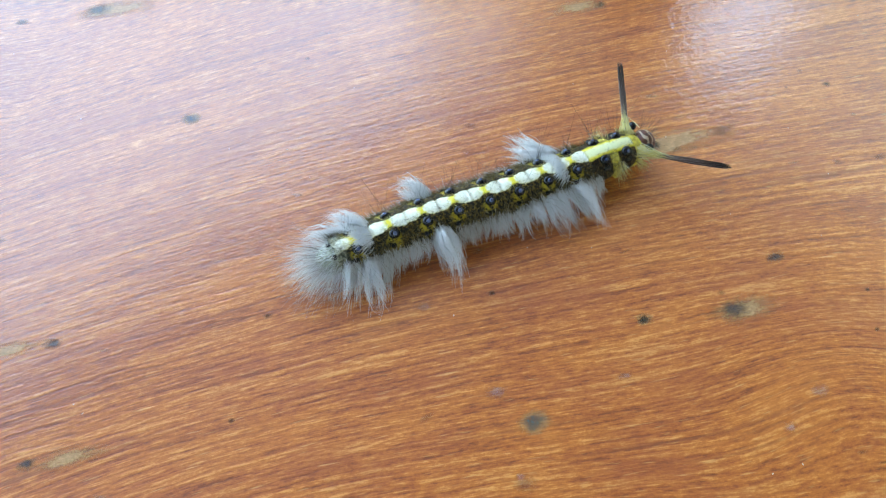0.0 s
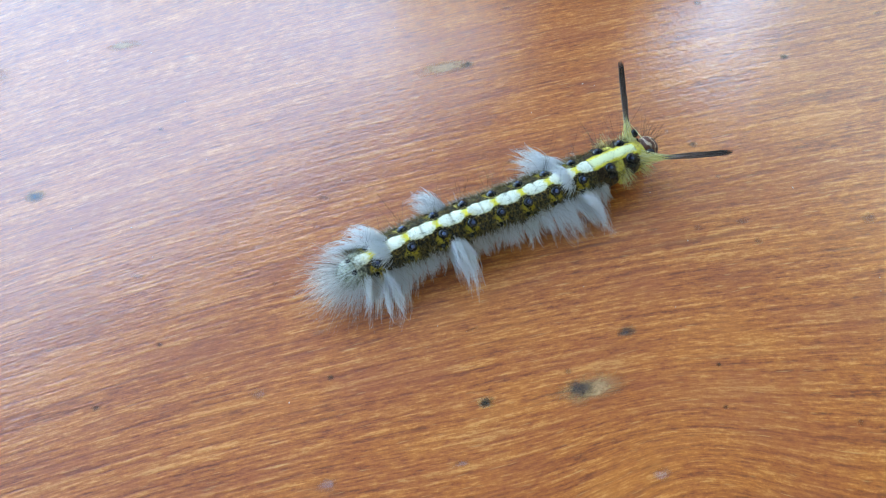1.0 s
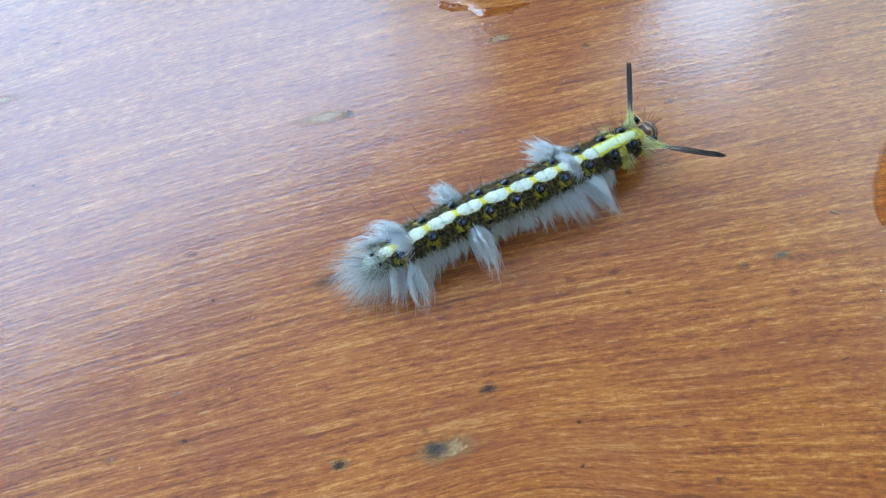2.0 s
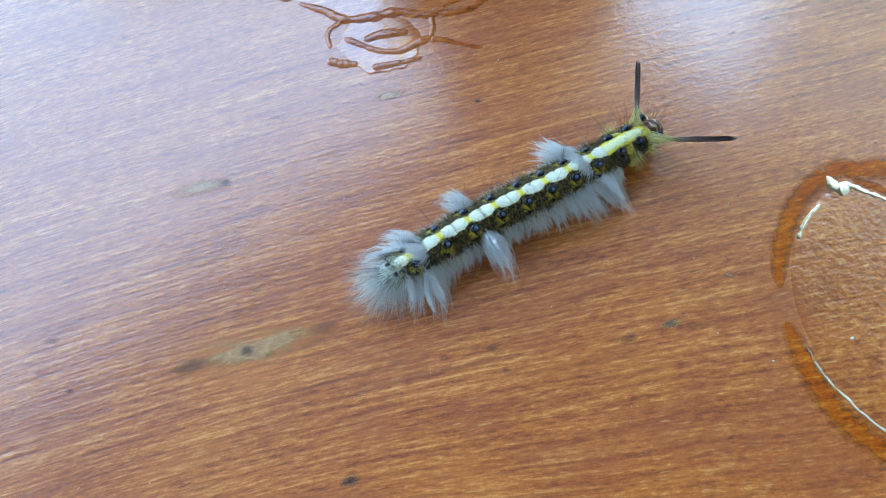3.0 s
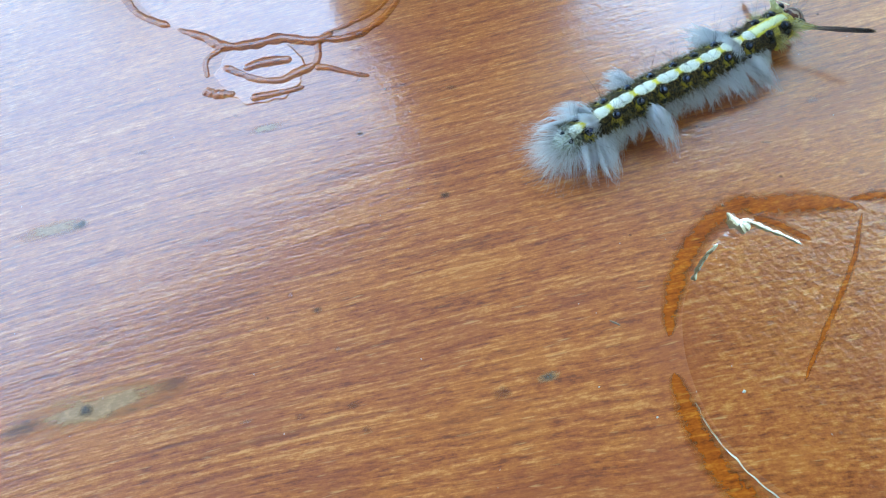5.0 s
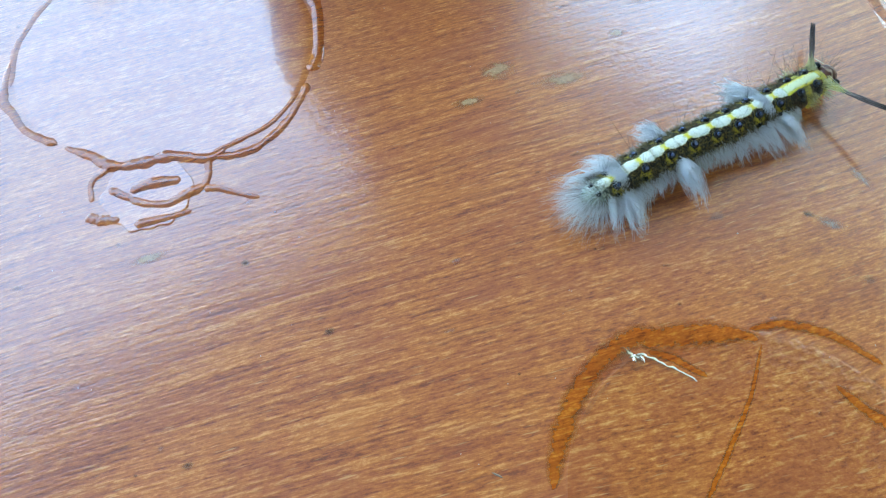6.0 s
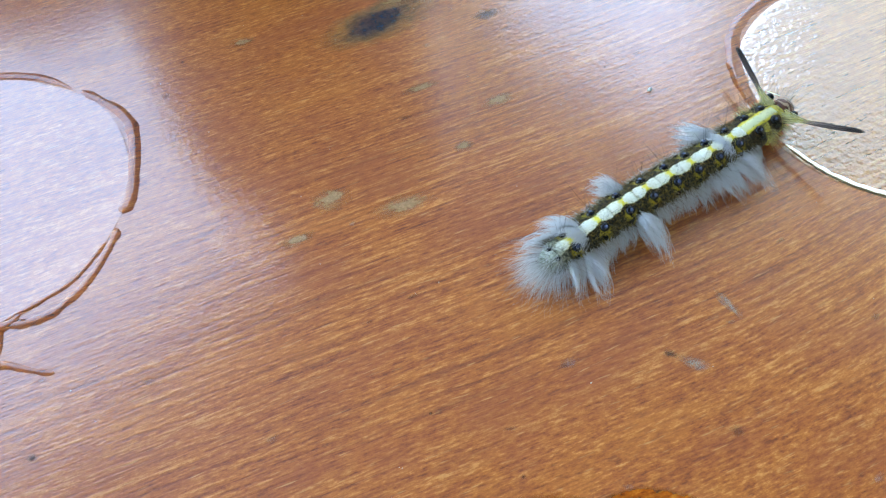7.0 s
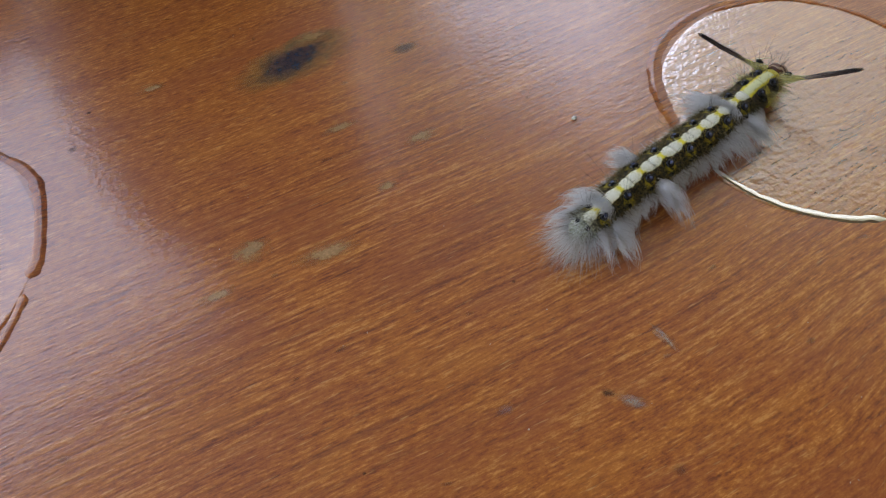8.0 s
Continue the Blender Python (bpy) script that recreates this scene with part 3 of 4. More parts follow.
def stroke(points, widths, height, seed=0.0, uneven=0.6, n=14):
    """A ridge of water along a smooth line through a few places, in millimetres; its width runs through the widths given."""
    p = [Vector((x, y, 0)) * MM for x, y in points]
    p = [p[0] * 2 - p[1], *p, p[-1] * 2 - p[-2]]
    line = []
    for a, b, c, d in zip(p, p[1:], p[2:], p[3:]):
        for k in range(n):
            f = k / n
            line.append((b * 2 + (c - a) * f + (a * 2 - b * 5 + c * 4 - d) * f * f + (b * 3 - a - c * 3 + d) * f ** 3) / 2)
    line.append(p[-2])
    out = []
    for k, q in enumerate(line):
        f = k / (len(line) - 1)
        w = float(np.interp(f, np.linspace(0, 1, len(widths)), widths))
        ends = math.sqrt(max(min(1.0, f / 0.06, (1 - f) / 0.06), 0.01))
        out.append(max(w * ends * 0.85 * (1 + uneven * noise.noise(Vector((f * len(points) * 2.2, seed, 4.0)))), 0.05) * MM)
        line[k] = q + Vector((noise.noise(q * 900 + Vector((seed, 0, 0))), noise.noise(q * 900 + Vector((0, seed, 5))), 0)) * 0.00012
    return ridge(line, out, height)


def first_ring():
    """The ring with a sheet of water in it: a thin, wavering rim, double along one side."""
    ob = water_ring("water_ring", "round wet ring with a film of water inside it", 0.0399, 0.1693, 0.0256, [(60, 130, 0.0012), (150, 200, 0.0012)], 0.0250, 1.0, 0.055, 0.03, SHEET)
    for k, (points, widths, height) in enumerate([
            ([(54, 190.5), (61.5, 185), (64.3, 179.3), (65.4, 169.4), (64.7, 164.7)], [0.9, 1.5, 1.4, 1.7], 0.10),
            ([(64.2, 162), (63.8, 159.4), (61.7, 153.5), (58, 148.6), (54.5, 146.8), (51.5, 146.4)], [1.3, 0.8, 1.0, 1.2, 0.9], 0.10),
            ([(53, 148.2), (50.4, 146.1), (44.5, 146.4), (40.6, 145), (36, 144.3), (32.4, 146.2), (27.7, 147.9)], [0.7, 1.5, 1.7, 1.5, 1.4, 0.9], 0.10),
            ([(26.5, 148.4), (21.1, 150.9), (18, 154.4), (15.3, 158), (14.2, 166)], [1.1, 0.9, 1.2, 0.8], 0.10),
            ([(63, 159.6), (59.5, 153.5), (55.6, 150.3), (50.7, 147.1)], [0.5, 0.6, 0.6, 0.5], 0.10)]):
        part("water_bead", stroke(points, [w * 1.6 for w in widths], height, k + 1.0, 0.4), WET, ob)


def second_ring():
    """The ring that dries: broad flat stains, a bright wet rim along parts of it."""
    ob = water_ring("water_ring", "broken drying ring of water from a glass", 0.1266, 0.0934, 0.0252, [(-112, -20, 0.0022), (-20, 14, 0.0022)], 0.0238, 5.0, 0.012, 0.02, DRY_RING, DRYING)
    for k, (points, widths) in enumerate([
            ([(101.0, 94.5), (102.0, 100), (104.4, 106.4), (108, 111.8), (112.5, 115.4), (116.5, 116.6)], [1.6, 3.2, 3.4, 3.8, 3.6]),
            ([(113.5, 115.2), (118, 115.8), (122.5, 116.4), (127, 116.4), (130, 115.6)], [3.0, 4.6, 4.8, 3.0, 1.4]),
            ([(129, 117.2), (134, 118.0), (140, 116.4), (146, 112.0)], [1.2, 2.0, 2.0, 1.2]),
            ([(114.9, 113.6), (118, 112.6), (122.3, 110.0)], [1.4, 1.7, 1.1]),
            ([(130.3, 115), (127.7, 107.8), (124.2, 101), (120.5, 94.6), (117.3, 88.8)], [0.7, 0.8, 1.0, 0.9, 0.6]),
            ([(139, 109), (141.5, 106.1), (144.6, 103.6), (149, 101.5)], [1.2, 2.0, 2.4, 1.6]),
            ([(101.1, 89.4), (101.9, 85.6), (103.3, 81.2), (106.0, 75.8), (111.5, 70.8), (118, 68.2)], [1.8, 3.2, 3.8, 4.2, 3.6, 2.6])]):
        part("stain", stroke(points, [w * 1.4 for w in widths], 0.010, k + 11.0, 0.2), DRYING, ob, "flat stain of drying water")
    for k, (points, widths, height) in enumerate([
            ([(110.8, 115.8), (111.6, 113.4), (112.6, 112.0), (114.2, 112.6)], [0.8, 2.0, 3.0, 1.4], 0.035),
            ([(113.0, 112.2), (114.1, 112.8), (116.3, 111.7), (118.4, 110.7), (120.8, 109.3)], [1.6, 1.3, 1.0, 0.8, 0.6], 0.04),
            ([(105, 102.8), (106.5, 105.8), (109.3, 109)], [0.8, 0.7, 0.5], 0.04),
            ([(103.2, 85.6), (104.2, 82.3), (106.7, 78.5), (110.1, 74.7), (114.7, 71.1), (120, 69.2)], [0.5, 0.8, 0.9, 0.9, 0.9, 0.8], 0.05)]):
        part("water_bead", stroke(points, widths, height, k + 21.0), CLEAR, ob, "bright rim of water")


def third_ring():
    ob = water_ring("water_ring", "round wet ring of clear water from a glass", 0.1851, 0.1827, 0.0243, [(60, 112, 0.0011), (-84, 62, 0.0011)], 0.0238, 9.0, 0.08, 0.012, DAMP)
    for k, (points, widths, height) in enumerate([
            ([(183, 207.2), (176.5, 206.6), (169.6, 203), (164.2, 197.6), (162, 191.5), (161.8, 184.4), (163.5, 176)], [0.9, 1.5, 2.2, 2.6, 3.0, 2.8, 1.6], 0.03),
            ([(165.5, 171.2), (168.6, 167.1), (171.9, 164), (176.2, 161.3), (182.2, 159.1), (187.8, 158.4)], [0.9, 1.2, 1.4, 1.5, 1.6, 1.6], 0.06)]):
        part("water_bead", stroke(points, widths, height, k + 31.0, 0.3), CLEAR if k else WET, ob)


def water_smear():
    """Loops and short strokes of water beside a ring, on a thin film."""
    ob = thing("water_smear", "loops and strokes of spilt water", "spilt water")
    part("water_film", film(0.0425, 0.1392, 0.0068, 0.12, 4.0), SHEET, ob, "thin sheet of water")
    for k, (points, widths) in enumerate([
            ([(36.4, 140), (39.3, 138.5), (42, 137.4), (45.6, 137.3), (47.9, 138.9), (50.9, 141)], [1.2, 0.9, 1.0, 1.2, 1.5]),
            ([(39.6, 139.5), (42.9, 141.1), (47, 141.8)], [1.0, 1.7, 1.2]),
            ([(50.7, 140.2), (52.8, 140.3), (56.1, 139.3), (59.4, 138.7)], [1.2, 0.9, 0.6, 0.7]),
            ([(34.2, 134.8), (36.5, 134.1), (39.2, 134.3)], [1.2, 1.5, 0.8]),
            ([(41.5, 133.4), (44.2, 134.2), (47, 135.1), (49.6, 136.2)], [1.4, 1.1, 0.8, 0.6]),
            ([(36, 144.3), (33.6, 141.2), (34.3, 137.4)], [0.9, 0.7, 0.6]),
            ([(50.4, 146.1), (51, 143.2), (50.8, 140.9)], [1.0, 0.8, 0.9])]):
        part("water_bead", stroke(points, [w * 1.6 for w in widths], 0.08, k + 41.0, 0.3), WET, ob)


first_ring()
second_ring()
third_ring()
water_smear()


# ---- the caterpillar ----
RINGS = [(0.0, 2.6), (5.1, 2.8), (9.7, 2.95), (14.0, 3.0), (18.3, 3.0), (22.3, 3.0), (26.4, 3.0), (30.7, 2.95), (35.2, 2.8), (38.9, 2.6)]
CAT = thing("caterpillar", "hairy caterpillar with white tufts, yellow stripe and dark horns", "caterpillar")
RNG = np.random.default_rng(11)


def barrel(half, r0, r1, r2, squash=0.95):
    """One body ring: swollen in the middle, pinched at both ends, flat below; origin on the ground below it."""
    bm = bmesh.new()
    rows = []
    for k in range(9):
        f = -1 + k / 4
        base = r1 + (r2 - r0) / 2 * f + ((r0 + r2) / 2 - r1) * f * f
        r = base * (1 - 0.022 * abs(f) ** 6)
        row = []
        for j in range(28):
            a = 2 * math.pi * j / 28
            bulge = 1 + 0.04 * max(0.0, math.cos(4 * a)) * (1 - f * f)
            y, z = r * bulge * math.sin(a), r * bulge * math.cos(a) * squash
            row.append(bm.verts.new((f * half, y, max(z, -0.86 * r) + r1 * 0.96)))
        rows.append(row)
    for r_0, r_1 in zip(rows, rows[1:]):
        for j in range(28):
            bm.faces.new((r_0[j], r_0[(j + 1) % 28], r_1[(j + 1) % 28], r_1[j]))
    bm.faces.new(rows[0])
    bm.faces.new(list(reversed(rows[-1])))
    return bm


def dome(rx, ry, rz, seg=14):
    bm = bmesh.new()
    bmesh.ops.create_uvsphere(bm, u_segments=seg, v_segments=8, radius=1.0)
    for v in bm.verts:
        v.co = Vector((v.co.x * rx, v.co.y * ry, v.co.z * rz))
    return bm


SPOT_MESH = mesh_of("spot", dome(0.82 * MM, 0.72 * MM, 0.50 * MM), EYE)
GLINT_MESH = mesh_of("spot_centre", dome(0.36 * MM, 0.32 * MM, 0.26 * MM), BLUE)
SMALL_MESH = mesh_of("side_spot", dome(0.40 * MM, 0.34 * MM, 0.26 * MM), EYE)


def around(r, angle, x=0.0, lift=1.0):
    """A place on a body ring's skin, angle in degrees from the top to the left, and the way outwards."""
    a = radians(angle)
    return Vector((x, r * math.sin(a) * lift, r * math.cos(a) * 0.95 * lift + r * 0.96)), Vector((0, math.sin(a), math.cos(a)))


def fuzz(name, parent, r, x0, x1, angle, spread, count, length, way, material, label="", radius=0.03, stray=0.3, bow=0.0):
    """Loose hairs from a patch of a ring's skin. way: how far they lean ahead, and how far up, beside straight out."""
    a = np.radians(RNG.normal(angle, spread, count))
    x = RNG.uniform(x0, x1, count)
    roots = np.stack([x, r * np.sin(a) * 0.97, r * np.cos(a) * 0.93 + r * 0.96], 1)
    ways = np.stack([np.full(count, way[0]), np.sin(a), np.cos(a) + way[1]], 1) + RNG.normal(0, stray, (count, 3))
    ways /= np.linalg.norm(ways, axis=1, keepdims=True)
    size = length * RNG.uniform(0.55, 1.15, count)
    lift = RNG.normal(0, 0.05, (count, 3)) * size[:, None] + np.array([0, 0, bow]) * size[:, None]
    return hair_mesh(name, roots, roots + ways * size[:, None], lift, radius, material, parent, label, 3)


def locks(name, parent, r, material, label, rows, count, radius=0.036):
    """A tuft of pointed locks. Rows, in millimetres and degrees: the foot's place along the ring, its angle, its width along the ring,
    and the tip's way ahead, outwards and up from the foot."""
    roots, ends, lifts = [], [], []
    for row in [row for row in rows for _ in range(8)]:
        x0, angle, wide, ahead, out, up = row
        side = 1 if angle > 0 else -1
        x0, angle = x0 + RNG.uniform(-0.5, 0.5) * wide, angle + RNG.normal(0, 6)
        foot = np.array(around(r, angle, x0, 0.96)[0])
        jx = RNG.normal(0, 0.22, count)
        ja = np.radians(angle + RNG.normal(0, 8, count))
        root = np.stack([x0 + jx, r * np.sin(ja) * 0.96, r * np.cos(ja) * 0.9 + r * 0.96], 1)
        tip = np.array([ahead, side * out, up]) * RNG.uniform(0.62, 1.15) + RNG.normal(0, 0.42, 3)
        size = np.linalg.norm(tip)
        reach = np.minimum(RNG.normal(0.84, 0.16, count), 1.15)[:, None]
        curl = RNG.normal(0, 0.10 * size, 3)
        end = foot + tip * reach + (root - foot) * 0.2 + RNG.normal(0, 0.03 * size, (count, 3))
        lift = np.array([0.0, side * 0.05, 0.10]) * size + curl + RNG.normal(0, 0.025 * size, (count, 3))
        roots.append(root)
        ends.append(end)
        lifts.append(lift)
    return hair_mesh(name, np.concatenate(roots), np.concatenate(ends), np.concatenate(lifts), radius, material, parent, label, 4)


# white side tufts: the ring, and rows for locks()
LOCKS = [
    # the big fan beside the tail, and the tuft across the back that sweeps over the other flank
    (0, [(-1.4, -68, 1.6, -1.9, 3.4, -2.0), (-0.4, -72, 1.6, -1.6, 4.2, -2.4), (0.5, -74, 1.6, -1.5, 4.7, -2.5), (1.4, -76, 1.6, -1.3, 4.9, -2.5), (2.3, -78, 1.6, -1.1, 4.5, -2.5), (3.1, -80, 1.4, -1.0, 3.6, -2.6)]),
    (0, [(1.6, 38, 1.4, -3.2, 3.2, -0.5), (2.3, 44, 1.4, -2.7, 3.5, -0.3), (0.6, 60, 1.8, -3.2, 2.6, -1.4), (2.7, 28, 1.2, -3.8, 2.4, 0.2), (2.0, 20, 1.2, -3.4, 1.8, 0.2), (-0.8, 72, 1.8, -3.0, 2.4, -1.8)]),
    (1, [(-0.6, -84, 1.8, -0.8, 2.0, -2.3), (0.9, -84, 1.6, -0.7, 1.8, -2.3), (2.0, -84, 1.4, -0.5, 2.1, -2.3)]),
    (2, [(0.9, -72, 1.0, 0.0, 5.0, -2.5), (1.3, -68, 1.0, 0.2, 5.4, -2.2), (1.7, -70, 1.0, 0.3, 5.5, -2.4), (2.1, -74, 1.0, 0.2, 4.9, -2.5), (-0.6, -86, 1.6, -0.4, 1.6, -2.3)]),
    (2, [(1.6, 66, 1.0, -1.8, 3.3, 0.0), (1.1, 70, 1.0, -2.1, 3.0, -0.4), (2.0, 60, 0.9, -1.4, 3.1, 0.4), (1.5, 62, 0.8, -2.0, 3.4, 0.3)]),
    (3, [(0.4, -86, 1.6, -0.1, 1.7, -2.3), (1.9, -86, 1.4, 0.1, 1.9, -2.3)]),
    (4, [(-0.8, -86, 1.5, -0.2, 1.6, -2.3), (0.9, -86, 1.6, 0.0, 2.1, -2.3), (2.0, -86, 1.2, 0.2, 1.6, -2.3)]),
    (5, [(-0.7, -86, 1.5, 0.0, 1.9, -2.3), (0.9, -84, 1.5, 0.4, 2.5, -2.3), (1.9, -84, 1.4, 0.6, 2.4, -2.3)]),
    (6, [(-0.9, -82, 1.4, 0.6, 3.0, -2.4), (0.2, -80, 1.4, 1.0, 3.9, -2.5), (1.0, -80, 1.3, 1.3, 4.4, -2.5), (2.0, -82, 1.3, 1.0, 3.2, -2.5)]),
    (6, [(0.6, 64, 1.4, -2.7, 3.0, -0.3), (1.5, 58, 1.4, -2.4, 3.7, 0.4), (2.1, 54, 1.2, -1.8, 4.0, 0.8), (1.2, 70, 1.4, -3.1, 2.4, -0.8), (1.8, 50, 1.0, -2.2, 3.6, 0.8)]),
    (7, [(-1.4, -78, 1.2, 1.3, 4.0, -2.5), (-0.3, -76, 1.2, 1.2, 4.6, -2.5), (0.4, -76, 1.2, 1.0, 4.7, -2.5), (1.3, -78, 1.2, 0.4, 3.4, -2.4)]),
    (7, [(-1.6, 56, 1.0, -1.6, 2.6, 0.3), (-0.6, 58, 1.0, -1.2, 1.8, 0.3)]),
    (8, [(-1.6, -82, 1.2, 0.2, 1.9, -2.2)]),
]


def caterpillar():
    segs = []
    for k, (s, r) in enumerate(RINGS):
        before = RINGS[k - 1][0] if k else -4.6
        after = RINGS[k + 1][0] if k + 1 < len(RINGS) else 42.0
        half = (after - before) / 4 * 1.06
        r0 = (r + RINGS[k - 1][1]) / 2 if k else r * 0.93
        r2 = (r + RINGS[k + 1][1]) / 2 if k + 1 < len(RINGS) else r * 0.88
        thorax = k >= 8
        label = "dark brown ring with a yellow line" if thorax else "speckled olive ring with yellow and white back"
        seg = part("body_ring", barrel(half * MM, r0 * 0.993 * MM, r * MM, r2 * 0.993 * MM), THORAX[k] if thorax else SKIN if k else HIND_SKIN, CAT, label)
        segs.append(seg)
        for side in (1, -1):
            p, n = around(r, side * (31 if not thorax else 33), 0.2)
            turn = Matrix.Translation(p * MM) @ Vector((0, 0, 1)).rotation_difference(n).to_matrix().to_4x4()
            big = Matrix.Scale(1.0 if thorax else 0.92, 4)
            part("spot", SPOT_MESH, EYE, seg, "black eye spot", turn @ big)
            part("spot_centre", GLINT_MESH, BLUE, seg, "blue-grey centre of a spot", turn @ Matrix.Translation((0, 0, 0.28 * MM)))
            # dark bristles that stand out of the spot like a fan
            m = 12 if thorax else 9
            root = np.array(p) + RNG.normal(0, 0.3, (m, 3)) * np.array([1, 1, 0.2])
            way = np.array(n) + RNG.normal(0, 0.42, (m, 3)) + np.array([0.1, 0, 0.2])
            hair_mesh("bristles", root, root + way * RNG.uniform(1.8, 4.2 if k > 4 else 3.4, (m, 1)), RNG.normal(0, 0.12, (m, 3)), 0.019, DARK_HAIR, seg, "long dark bristles")
            p, n = around(r, side * (58 if thorax else 62), 0.2 if thorax else -0.3)
            turn = Matrix.Translation(p * MM) @ Vector((0, 0, 1)).rotation_difference(n).to_matrix().to_4x4()
            part("side_spot", SMALL_MESH, EYE, seg, "small black side spot", turn @ Matrix.Scale(1.5 if thorax else 1.0, 4))
            # short fuzz of the flank, the fringe below it and long thin hairs
            fuzz("flank_fuzz", seg, r, -half, half, side * 56, 14, 240, 0.8, (-0.35, 0.1), OLIVE_HAIR, "short fuzz", 0.022)
            fuzz("back_fuzz", seg, r, -half, half, side * 16, 7, 34, 0.9, (-0.9, -0.55), OLIVE_HAIR, "short dark hairs over the back", 0.02)
            if not thorax:
                fuzz("back_fuzz", seg, r, -half * 0.4, half * 0.4, side * 10, 7, 30, 0.8, (-0.7, -0.5), YELLOW_HAIR, "short yellow hairs over the back", 0.026)
                fuzz("pale_fuzz", seg, r, -half, half, side * 76, 9, 120, 1.3, (-0.2, -0.3), BUFF_HAIR, "short buff fuzz", 0.024, 0.3)
                fuzz("side_fringe", seg, r, -half, half, side * 86, 9, 110 if side < 0 else 80, 2.0 if side < 0 else 1.6, (-0.15, -0.55), WHITE_HAIR, "white side fringe", 0.032, 0.2, 0.06)
            fuzz("long_hairs", seg, r, -half, half, side * 86, 12, 16, 5.0, (0.1, -0.25), BROWN_HAIR, "long thin brown side hairs", 0.015, 0.25, 0.08)
    for k, rows in LOCKS:
        locks("side_tuft", segs[k], RINGS[k][1], WHITE_HAIR, "long white side tuft", rows, 17)
    # white bands of hair across the back
    for side in (1, -1):
        fuzz("back_tuft", segs[0], RINGS[0][1] + 0.05, 1.0, 2.5, side * 13, 12, 260, 1.7, (-1.2, -0.75), WHITE_HAIR, "white hair band on the back", 0.034, 0.2)
        fuzz("back_tuft", segs[7], RINGS[7][1] + 0.05, -2.3, -1.0, side * 17, 14, 240, 1.6, (-0.8, -0.7), WHITE_HAIR, "white hair band on the back", 0.034, 0.2)
    # tail
    tail = part("tail_ring", dome(3.0 * MM, 2.2 * MM, 2.15 * MM, 24), TAIL_SKIN, CAT, "pale greenish tail end")
    for v in tail.data.vertices:
        v.co.z += 2.2 * MM
    for side in (1, -1):
        part("side_spot", SMALL_MESH, EYE, tail, "small black side spot", pose(-0.6 * MM, side * 0.95 * MM, 4.1 * MM, -side * 28))

    def spray(name, count, e0, e1, l0, l1, radius, material, label, flat):
        a, e = RNG.uniform(-1.7, 1.7, count), RNG.uniform(e0, e1, count)
        way = np.stack([-np.cos(a) * np.cos(e), np.sin(a) * np.cos(e), np.sin(e)], 1)
        root = way * np.array([2.7, 2.0, 1.95]) + np.array([0, 0, 2.2])
        size = RNG.uniform(l0, l1, (count, 1))
        clumps = RNG.normal(0, 0.22, (14, 3))
        out = way + np.array([-0.75, 0, flat]) + RNG.normal(0, 0.2, (count, 3))
        out += clumps[RNG.integers(0, len(clumps), count)] * np.array([0.3, 1, 0.5])
        out /= np.linalg.norm(out, axis=1, keepdims=True)
        hair_mesh(name, root, root + out * size, np.array([0, 0, 0.07]) * size + RNG.normal(0, 0.09, (count, 3)) * size, radius, material, tail, label)

    spray("tail_tuft", 520, -0.7, 0.5, 2.0, 4.8, 0.026, WHITE_HAIR, "long white tail hair", -0.35)
    spray("tail_fringe", 380, -0.6, 0.7, 2.4, 7.0, 0.018, GREY_HAIR, "thin grey-brown tail hair", -0.25)
    spray("tail_down", 260, 0.2, 1.3, 0.7, 1.6, 0.026, WHITE_HAIR, "short pale tail down", -0.3)
    spray("bristles", 40, 0.2, 1.2, 2.6, 4.8, 0.018, DARK_HAIR, "long dark bristles", 0.0)
    # collar and head
    collar = part("collar", barrel(1.15 * MM, 2.35 * MM, 2.3 * MM, 1.8 * MM), YELLOW, CAT, "yellow collar behind the head")
    for side in (1, -1):
        p, n = around(2.35, side * 66, 0.0)
        turn = Matrix.Translation(p * MM) @ Vector((0, 0, 1)).rotation_difference(n).to_matrix().to_4x4()
        part("side_spot", SMALL_MESH, EYE, collar, "small black side spot", turn)
        fuzz("side_fringe", segs[9], 2.6, -2.0, -0.6, side * 72, 12, 90, 2.0, (-0.1, -0.45), YELLOW_HAIR, "yellow side fringe", 0.03, 0.2)
        fuzz("side_fringe", collar, 2.2, -0.8, 0.8, side * 80, 14, 70, 1.8, (0.3, -0.3), YELLOW_HAIR, "yellow side fringe", 0.03, 0.25)
        part("side_patch", dome(0.8 * MM, 0.5 * MM, 1.5 * MM), YELLOW, segs[9], "yellow side patch", pose(-1.5 * MM, side * 2.35 * MM, 2.6 * MM, side * 12))
        p, n = around(2.1, side * 44, 1.2)
        part("side_spot", SMALL_MESH, EYE, collar, "small black side spot", Matrix.Translation(p * MM))
    head = part("head", dome(1.45 * MM, 1.75 * MM, 1.5 * MM, 24), HEAD, CAT, "red-brown head with cream stripes")
    fuzz("bristles", head, 1.9, -0.9, 0.9, 0, 50, 36, 2.8, (0.9, 0.0), DARK_HAIR, "dark face bristles", 0.018).location.z = -1.9 * MM
    horns = []
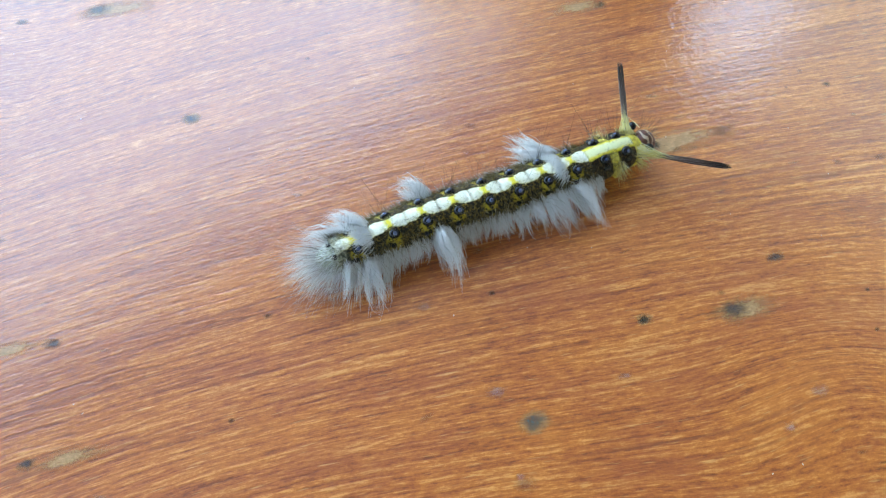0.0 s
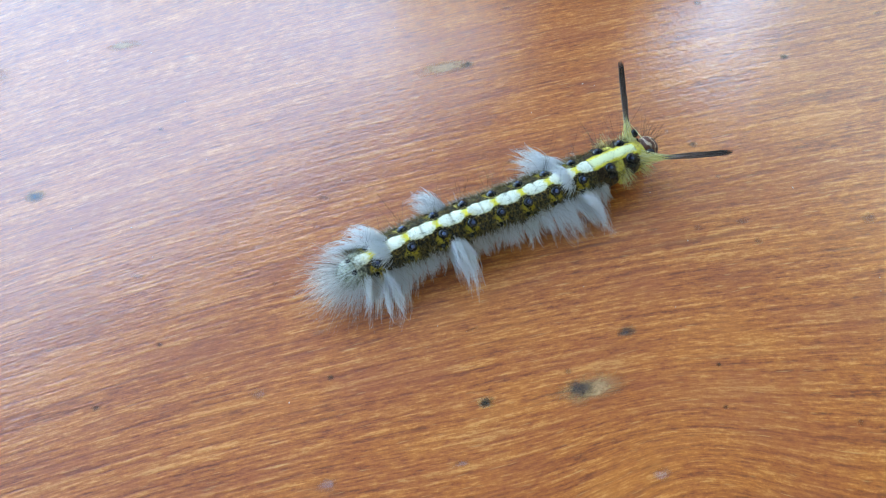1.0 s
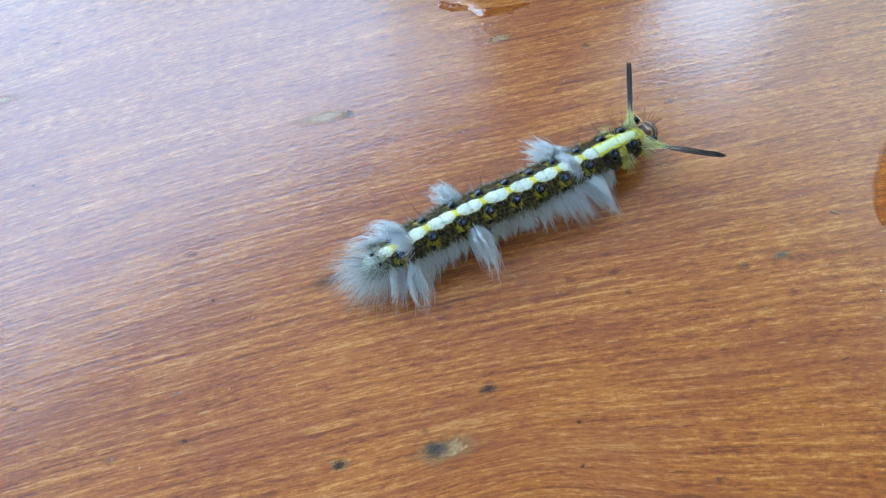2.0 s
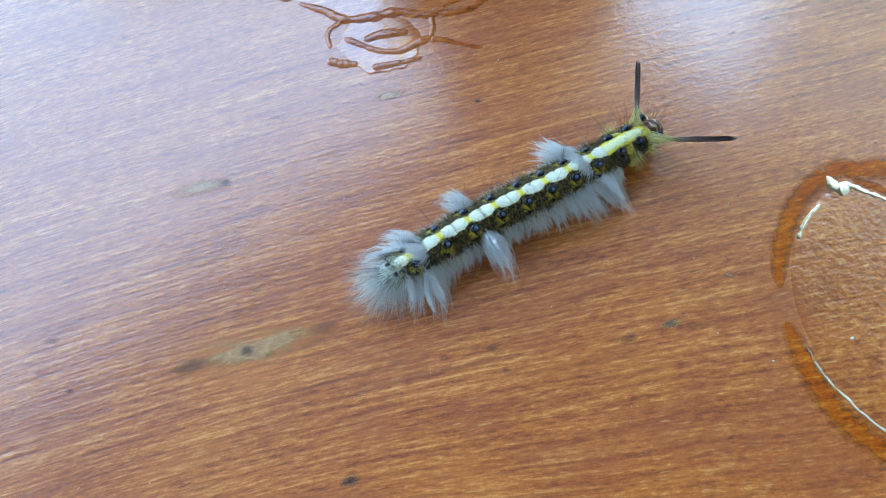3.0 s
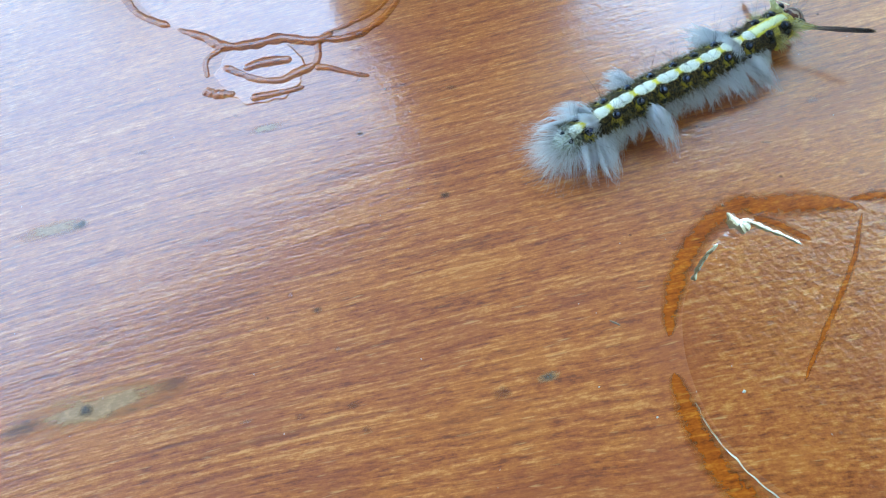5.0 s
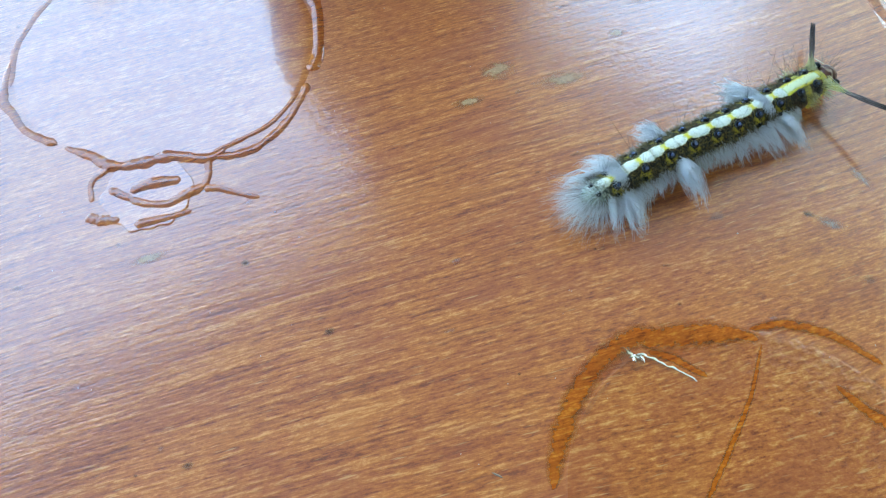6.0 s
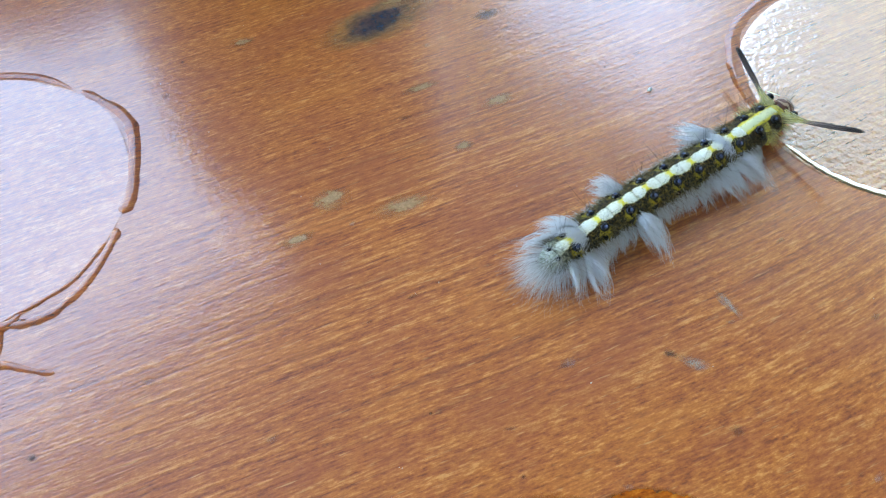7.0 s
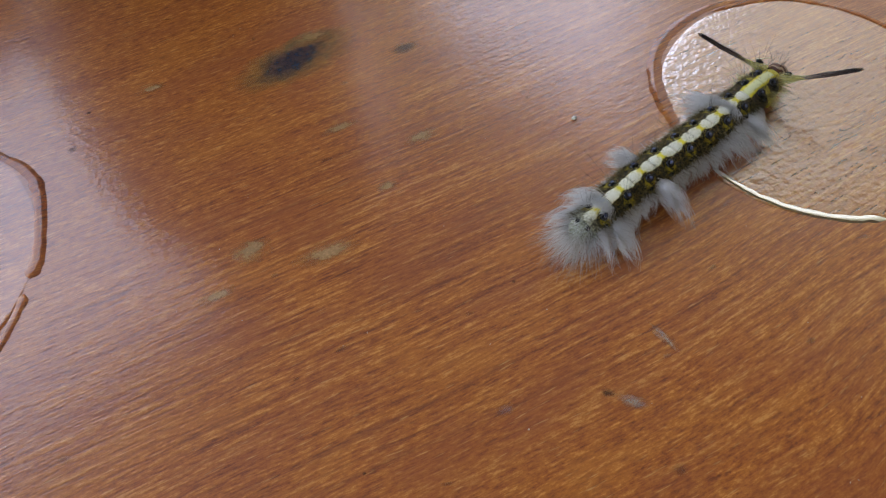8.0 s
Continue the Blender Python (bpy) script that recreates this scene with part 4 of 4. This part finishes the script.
    for side in (1, -1):
        horn = horn_pencil()
        n = 170
        root = RNG.normal(0, 0.5, (n, 3)) * np.array([0.4, 1, 1])
        end = np.stack([RNG.uniform(2.0, 5.0, n), RNG.normal(0, 0.16, n), RNG.normal(0.05, 0.16, n)], 1)
        hair_mesh("horn_base", root, end, RNG.normal(0, 0.05, (n, 3)), 0.055, YELLOW_HAIR, horn, "pale yellow hairs at the base")
        part("horn_knob", SMALL_MESH, EYE, horn, "black knob at the base", pose(1.2 * MM, -side * 0.8 * MM, 0.5 * MM) @ Matrix.Scale(1.6, 4))
        horns.append(horn)
    return segs, tail, collar, head, horns


def horn_pencil():
    """A pencil of long dark hairs, spread to a blunt, flat paddle."""
    n = 150
    edge = RNG.uniform(-1.0, 1.0, n)
    root = np.stack([RNG.uniform(0.6, 1.6, n), edge * 0.16, RNG.normal(0, 0.10, n)], 1)
    along = np.where(RNG.random(n) < 0.65, RNG.uniform(11.2, 12.3, n), RNG.uniform(7.0, 11.5, n))
    end = np.stack([along - 0.5 * edge ** 2, edge * 0.38 + RNG.normal(0, 0.02, n), RNG.normal(0.7, 0.10, n)], 1)
    lift = np.stack([np.zeros(n), edge * 0.10, np.full(n, -0.12)], 1)
    return hair_mesh("hair_pencil", root, end, lift, 0.075, HORN_HAIR, CAT, "dark paddle-shaped pencil of hair", 6)


SEGS, TAIL, COLLAR, HEADPART, HORNS = caterpillar()

# ---- crumbs ----
def crumb(x, y, size, material, name, label, category, turn=0.0, long=1.0):
    bm = bmesh.new()
    bmesh.ops.create_icosphere(bm, subdivisions=1, radius=1.0)
    for v in bm.verts:
        v.co *= 1 + 0.3 * noise.noise(v.co * 2.1 + Vector((x * 9, y * 9, 0)))
        v.co = Vector((v.co.x * long, v.co.y, v.co.z * 0.7))
    ob = tagged(new(name, mesh_of(name, bm, material, False)), label, category)
    ob.matrix_basis = pose(x * 0.1, y * 0.1, size * 0.00055, 0, 0, turn) @ Matrix.Diagonal((size * MM, size * MM, size * MM, 1))


crumb(0.942, 0.963, 0.16, TWIG, "twig", "tiny dry twig on the table", "twig", -25, 5.0)
for cx, cy, cs in ((1.095, 0.871, 0.22), (0.916, 0.872, 0.12), (1.468, 1.839, 0.4), (0.984, 0.834, 0.14), (0.62, 1.36, 0.12), (1.3, 1.33, 0.12)):
    crumb(cx, cy, cs, DUST, "crumb", "pale crumb on the table", "crumb", 30, 1.3)

def dust():
    """Pale specks of dust strewn over the varnish."""
    rng = random.Random(8)
    bm = bmesh.new()
    for _ in range(240):
        m = pose(rng.uniform(-0.09, 0.23), rng.uniform(0.0, 0.24), 0.00008, 0, 0, rng.uniform(0, 180)) @ Matrix.Diagonal((rng.uniform(0.04, 0.17) * MM, rng.uniform(0.03, 0.07) * MM, 0.04 * MM, 1))
        bmesh.ops.create_icosphere(bm, subdivisions=1, radius=1.0, matrix=m)
    tagged(new("dust", mesh_of("dust", bm, DUST, False)), "pale specks of dust strewn over the varnished table", "dust", "", "stuff")


dust()

# ---- what moves ----
CRAWL = [
    (0, -0.01084, 0.05866, 29.8),
    (0.5, -0.00011, 0.06384, 30.3),
    (1, 0.01065, 0.07073, 31.1),
    (1.5, 0.02101, 0.07654, 33.9),
    (2, 0.03090, 0.08254, 33.8),
    (2.2, 0.03392, 0.08489, 34.6),
    (3.5, 0.06153, 0.10171, 35.5),
    (4, 0.07192, 0.10940, 34.6),
    (4.2, 0.07554, 0.11213, 36.0),
    (5.5, 0.10132, 0.13301, 34.9),
    (6, 0.11138, 0.13897, 31.9),
    (6.5, 0.12021, 0.14551, 34.3),
    (7, 0.12938, 0.15216, 33.1),
    (7.5, 0.13723, 0.15733, 32.1),
    (8, 0.14481, 0.16197, 34.6),
]
# seconds, and how far each of the two horns points aside and up, in degrees
SWING = [(0, 65, 4, -42, 5), (0.5, 41, 2, -70, 10), (1, 68, 20, -37, 18), (1.5, 54, 6, -49, 16), (2, 56, 5, -58, 16), (2.2, 63, 2, -44, 10), (3.5, 44, 4, -42, 8), (4, 56, 0, -46, 6), (5.5, 62, 0, -56, 8), (6, 44, -6, -82, 13), (6.5, 82, 0, -54, 8), (7, 68, 2, -76, 20), (7.5, 66, 4, -75, 20), (8, 116, 16, -60, 25)]


def motions():
    walk(CAT, [(t, pose(x, y, 0, 0, 0, a)) for t, x, y, a in CRAWL])
    steps = [k * 0.2 for k in range(41)]

    def spine(s, t):
        """A slow sideways bow of the body and a small wave that runs from tail to head."""
        bow = 0.35 * math.sin(s / 42.0 * math.pi * 2 + 0.6)
        wave = math.sin(2 * math.pi * (t / 0.8 - s / 40.0))
        return pose((s + 0.12 * wave) * MM, bow * MM, max(0.0, 0.14 * wave) * MM, 0, 0, math.degrees(0.35 * math.pi * 2 / 42.0 * math.cos(s / 42.0 * math.pi * 2 + 0.6)))

    for seg, (s, r) in zip(SEGS, RINGS):
        walk(seg, [(t, spine(s, t)) for t in steps])
    walk(TAIL, [(t, spine(-2.2, t)) for t in steps])
    walk(COLLAR, [(t, spine(41.2, t)) for t in steps])
    walk(HEADPART, [(t, spine(43.5, t) @ pose(0, 0, 2.8 * MM)) for t in steps])
    for horn, k, side in zip(HORNS, (1, 3), (1, -1)):
        walk(horn, [(row[0], pose(41.2 * MM, side * 1.6 * MM, 3.7 * MM) @ pose(0, 0, 0, 0, 0, row[k]) @ pose(0, 0, 0, 0, -row[k + 1], 0)) for row in SWING])


motions()
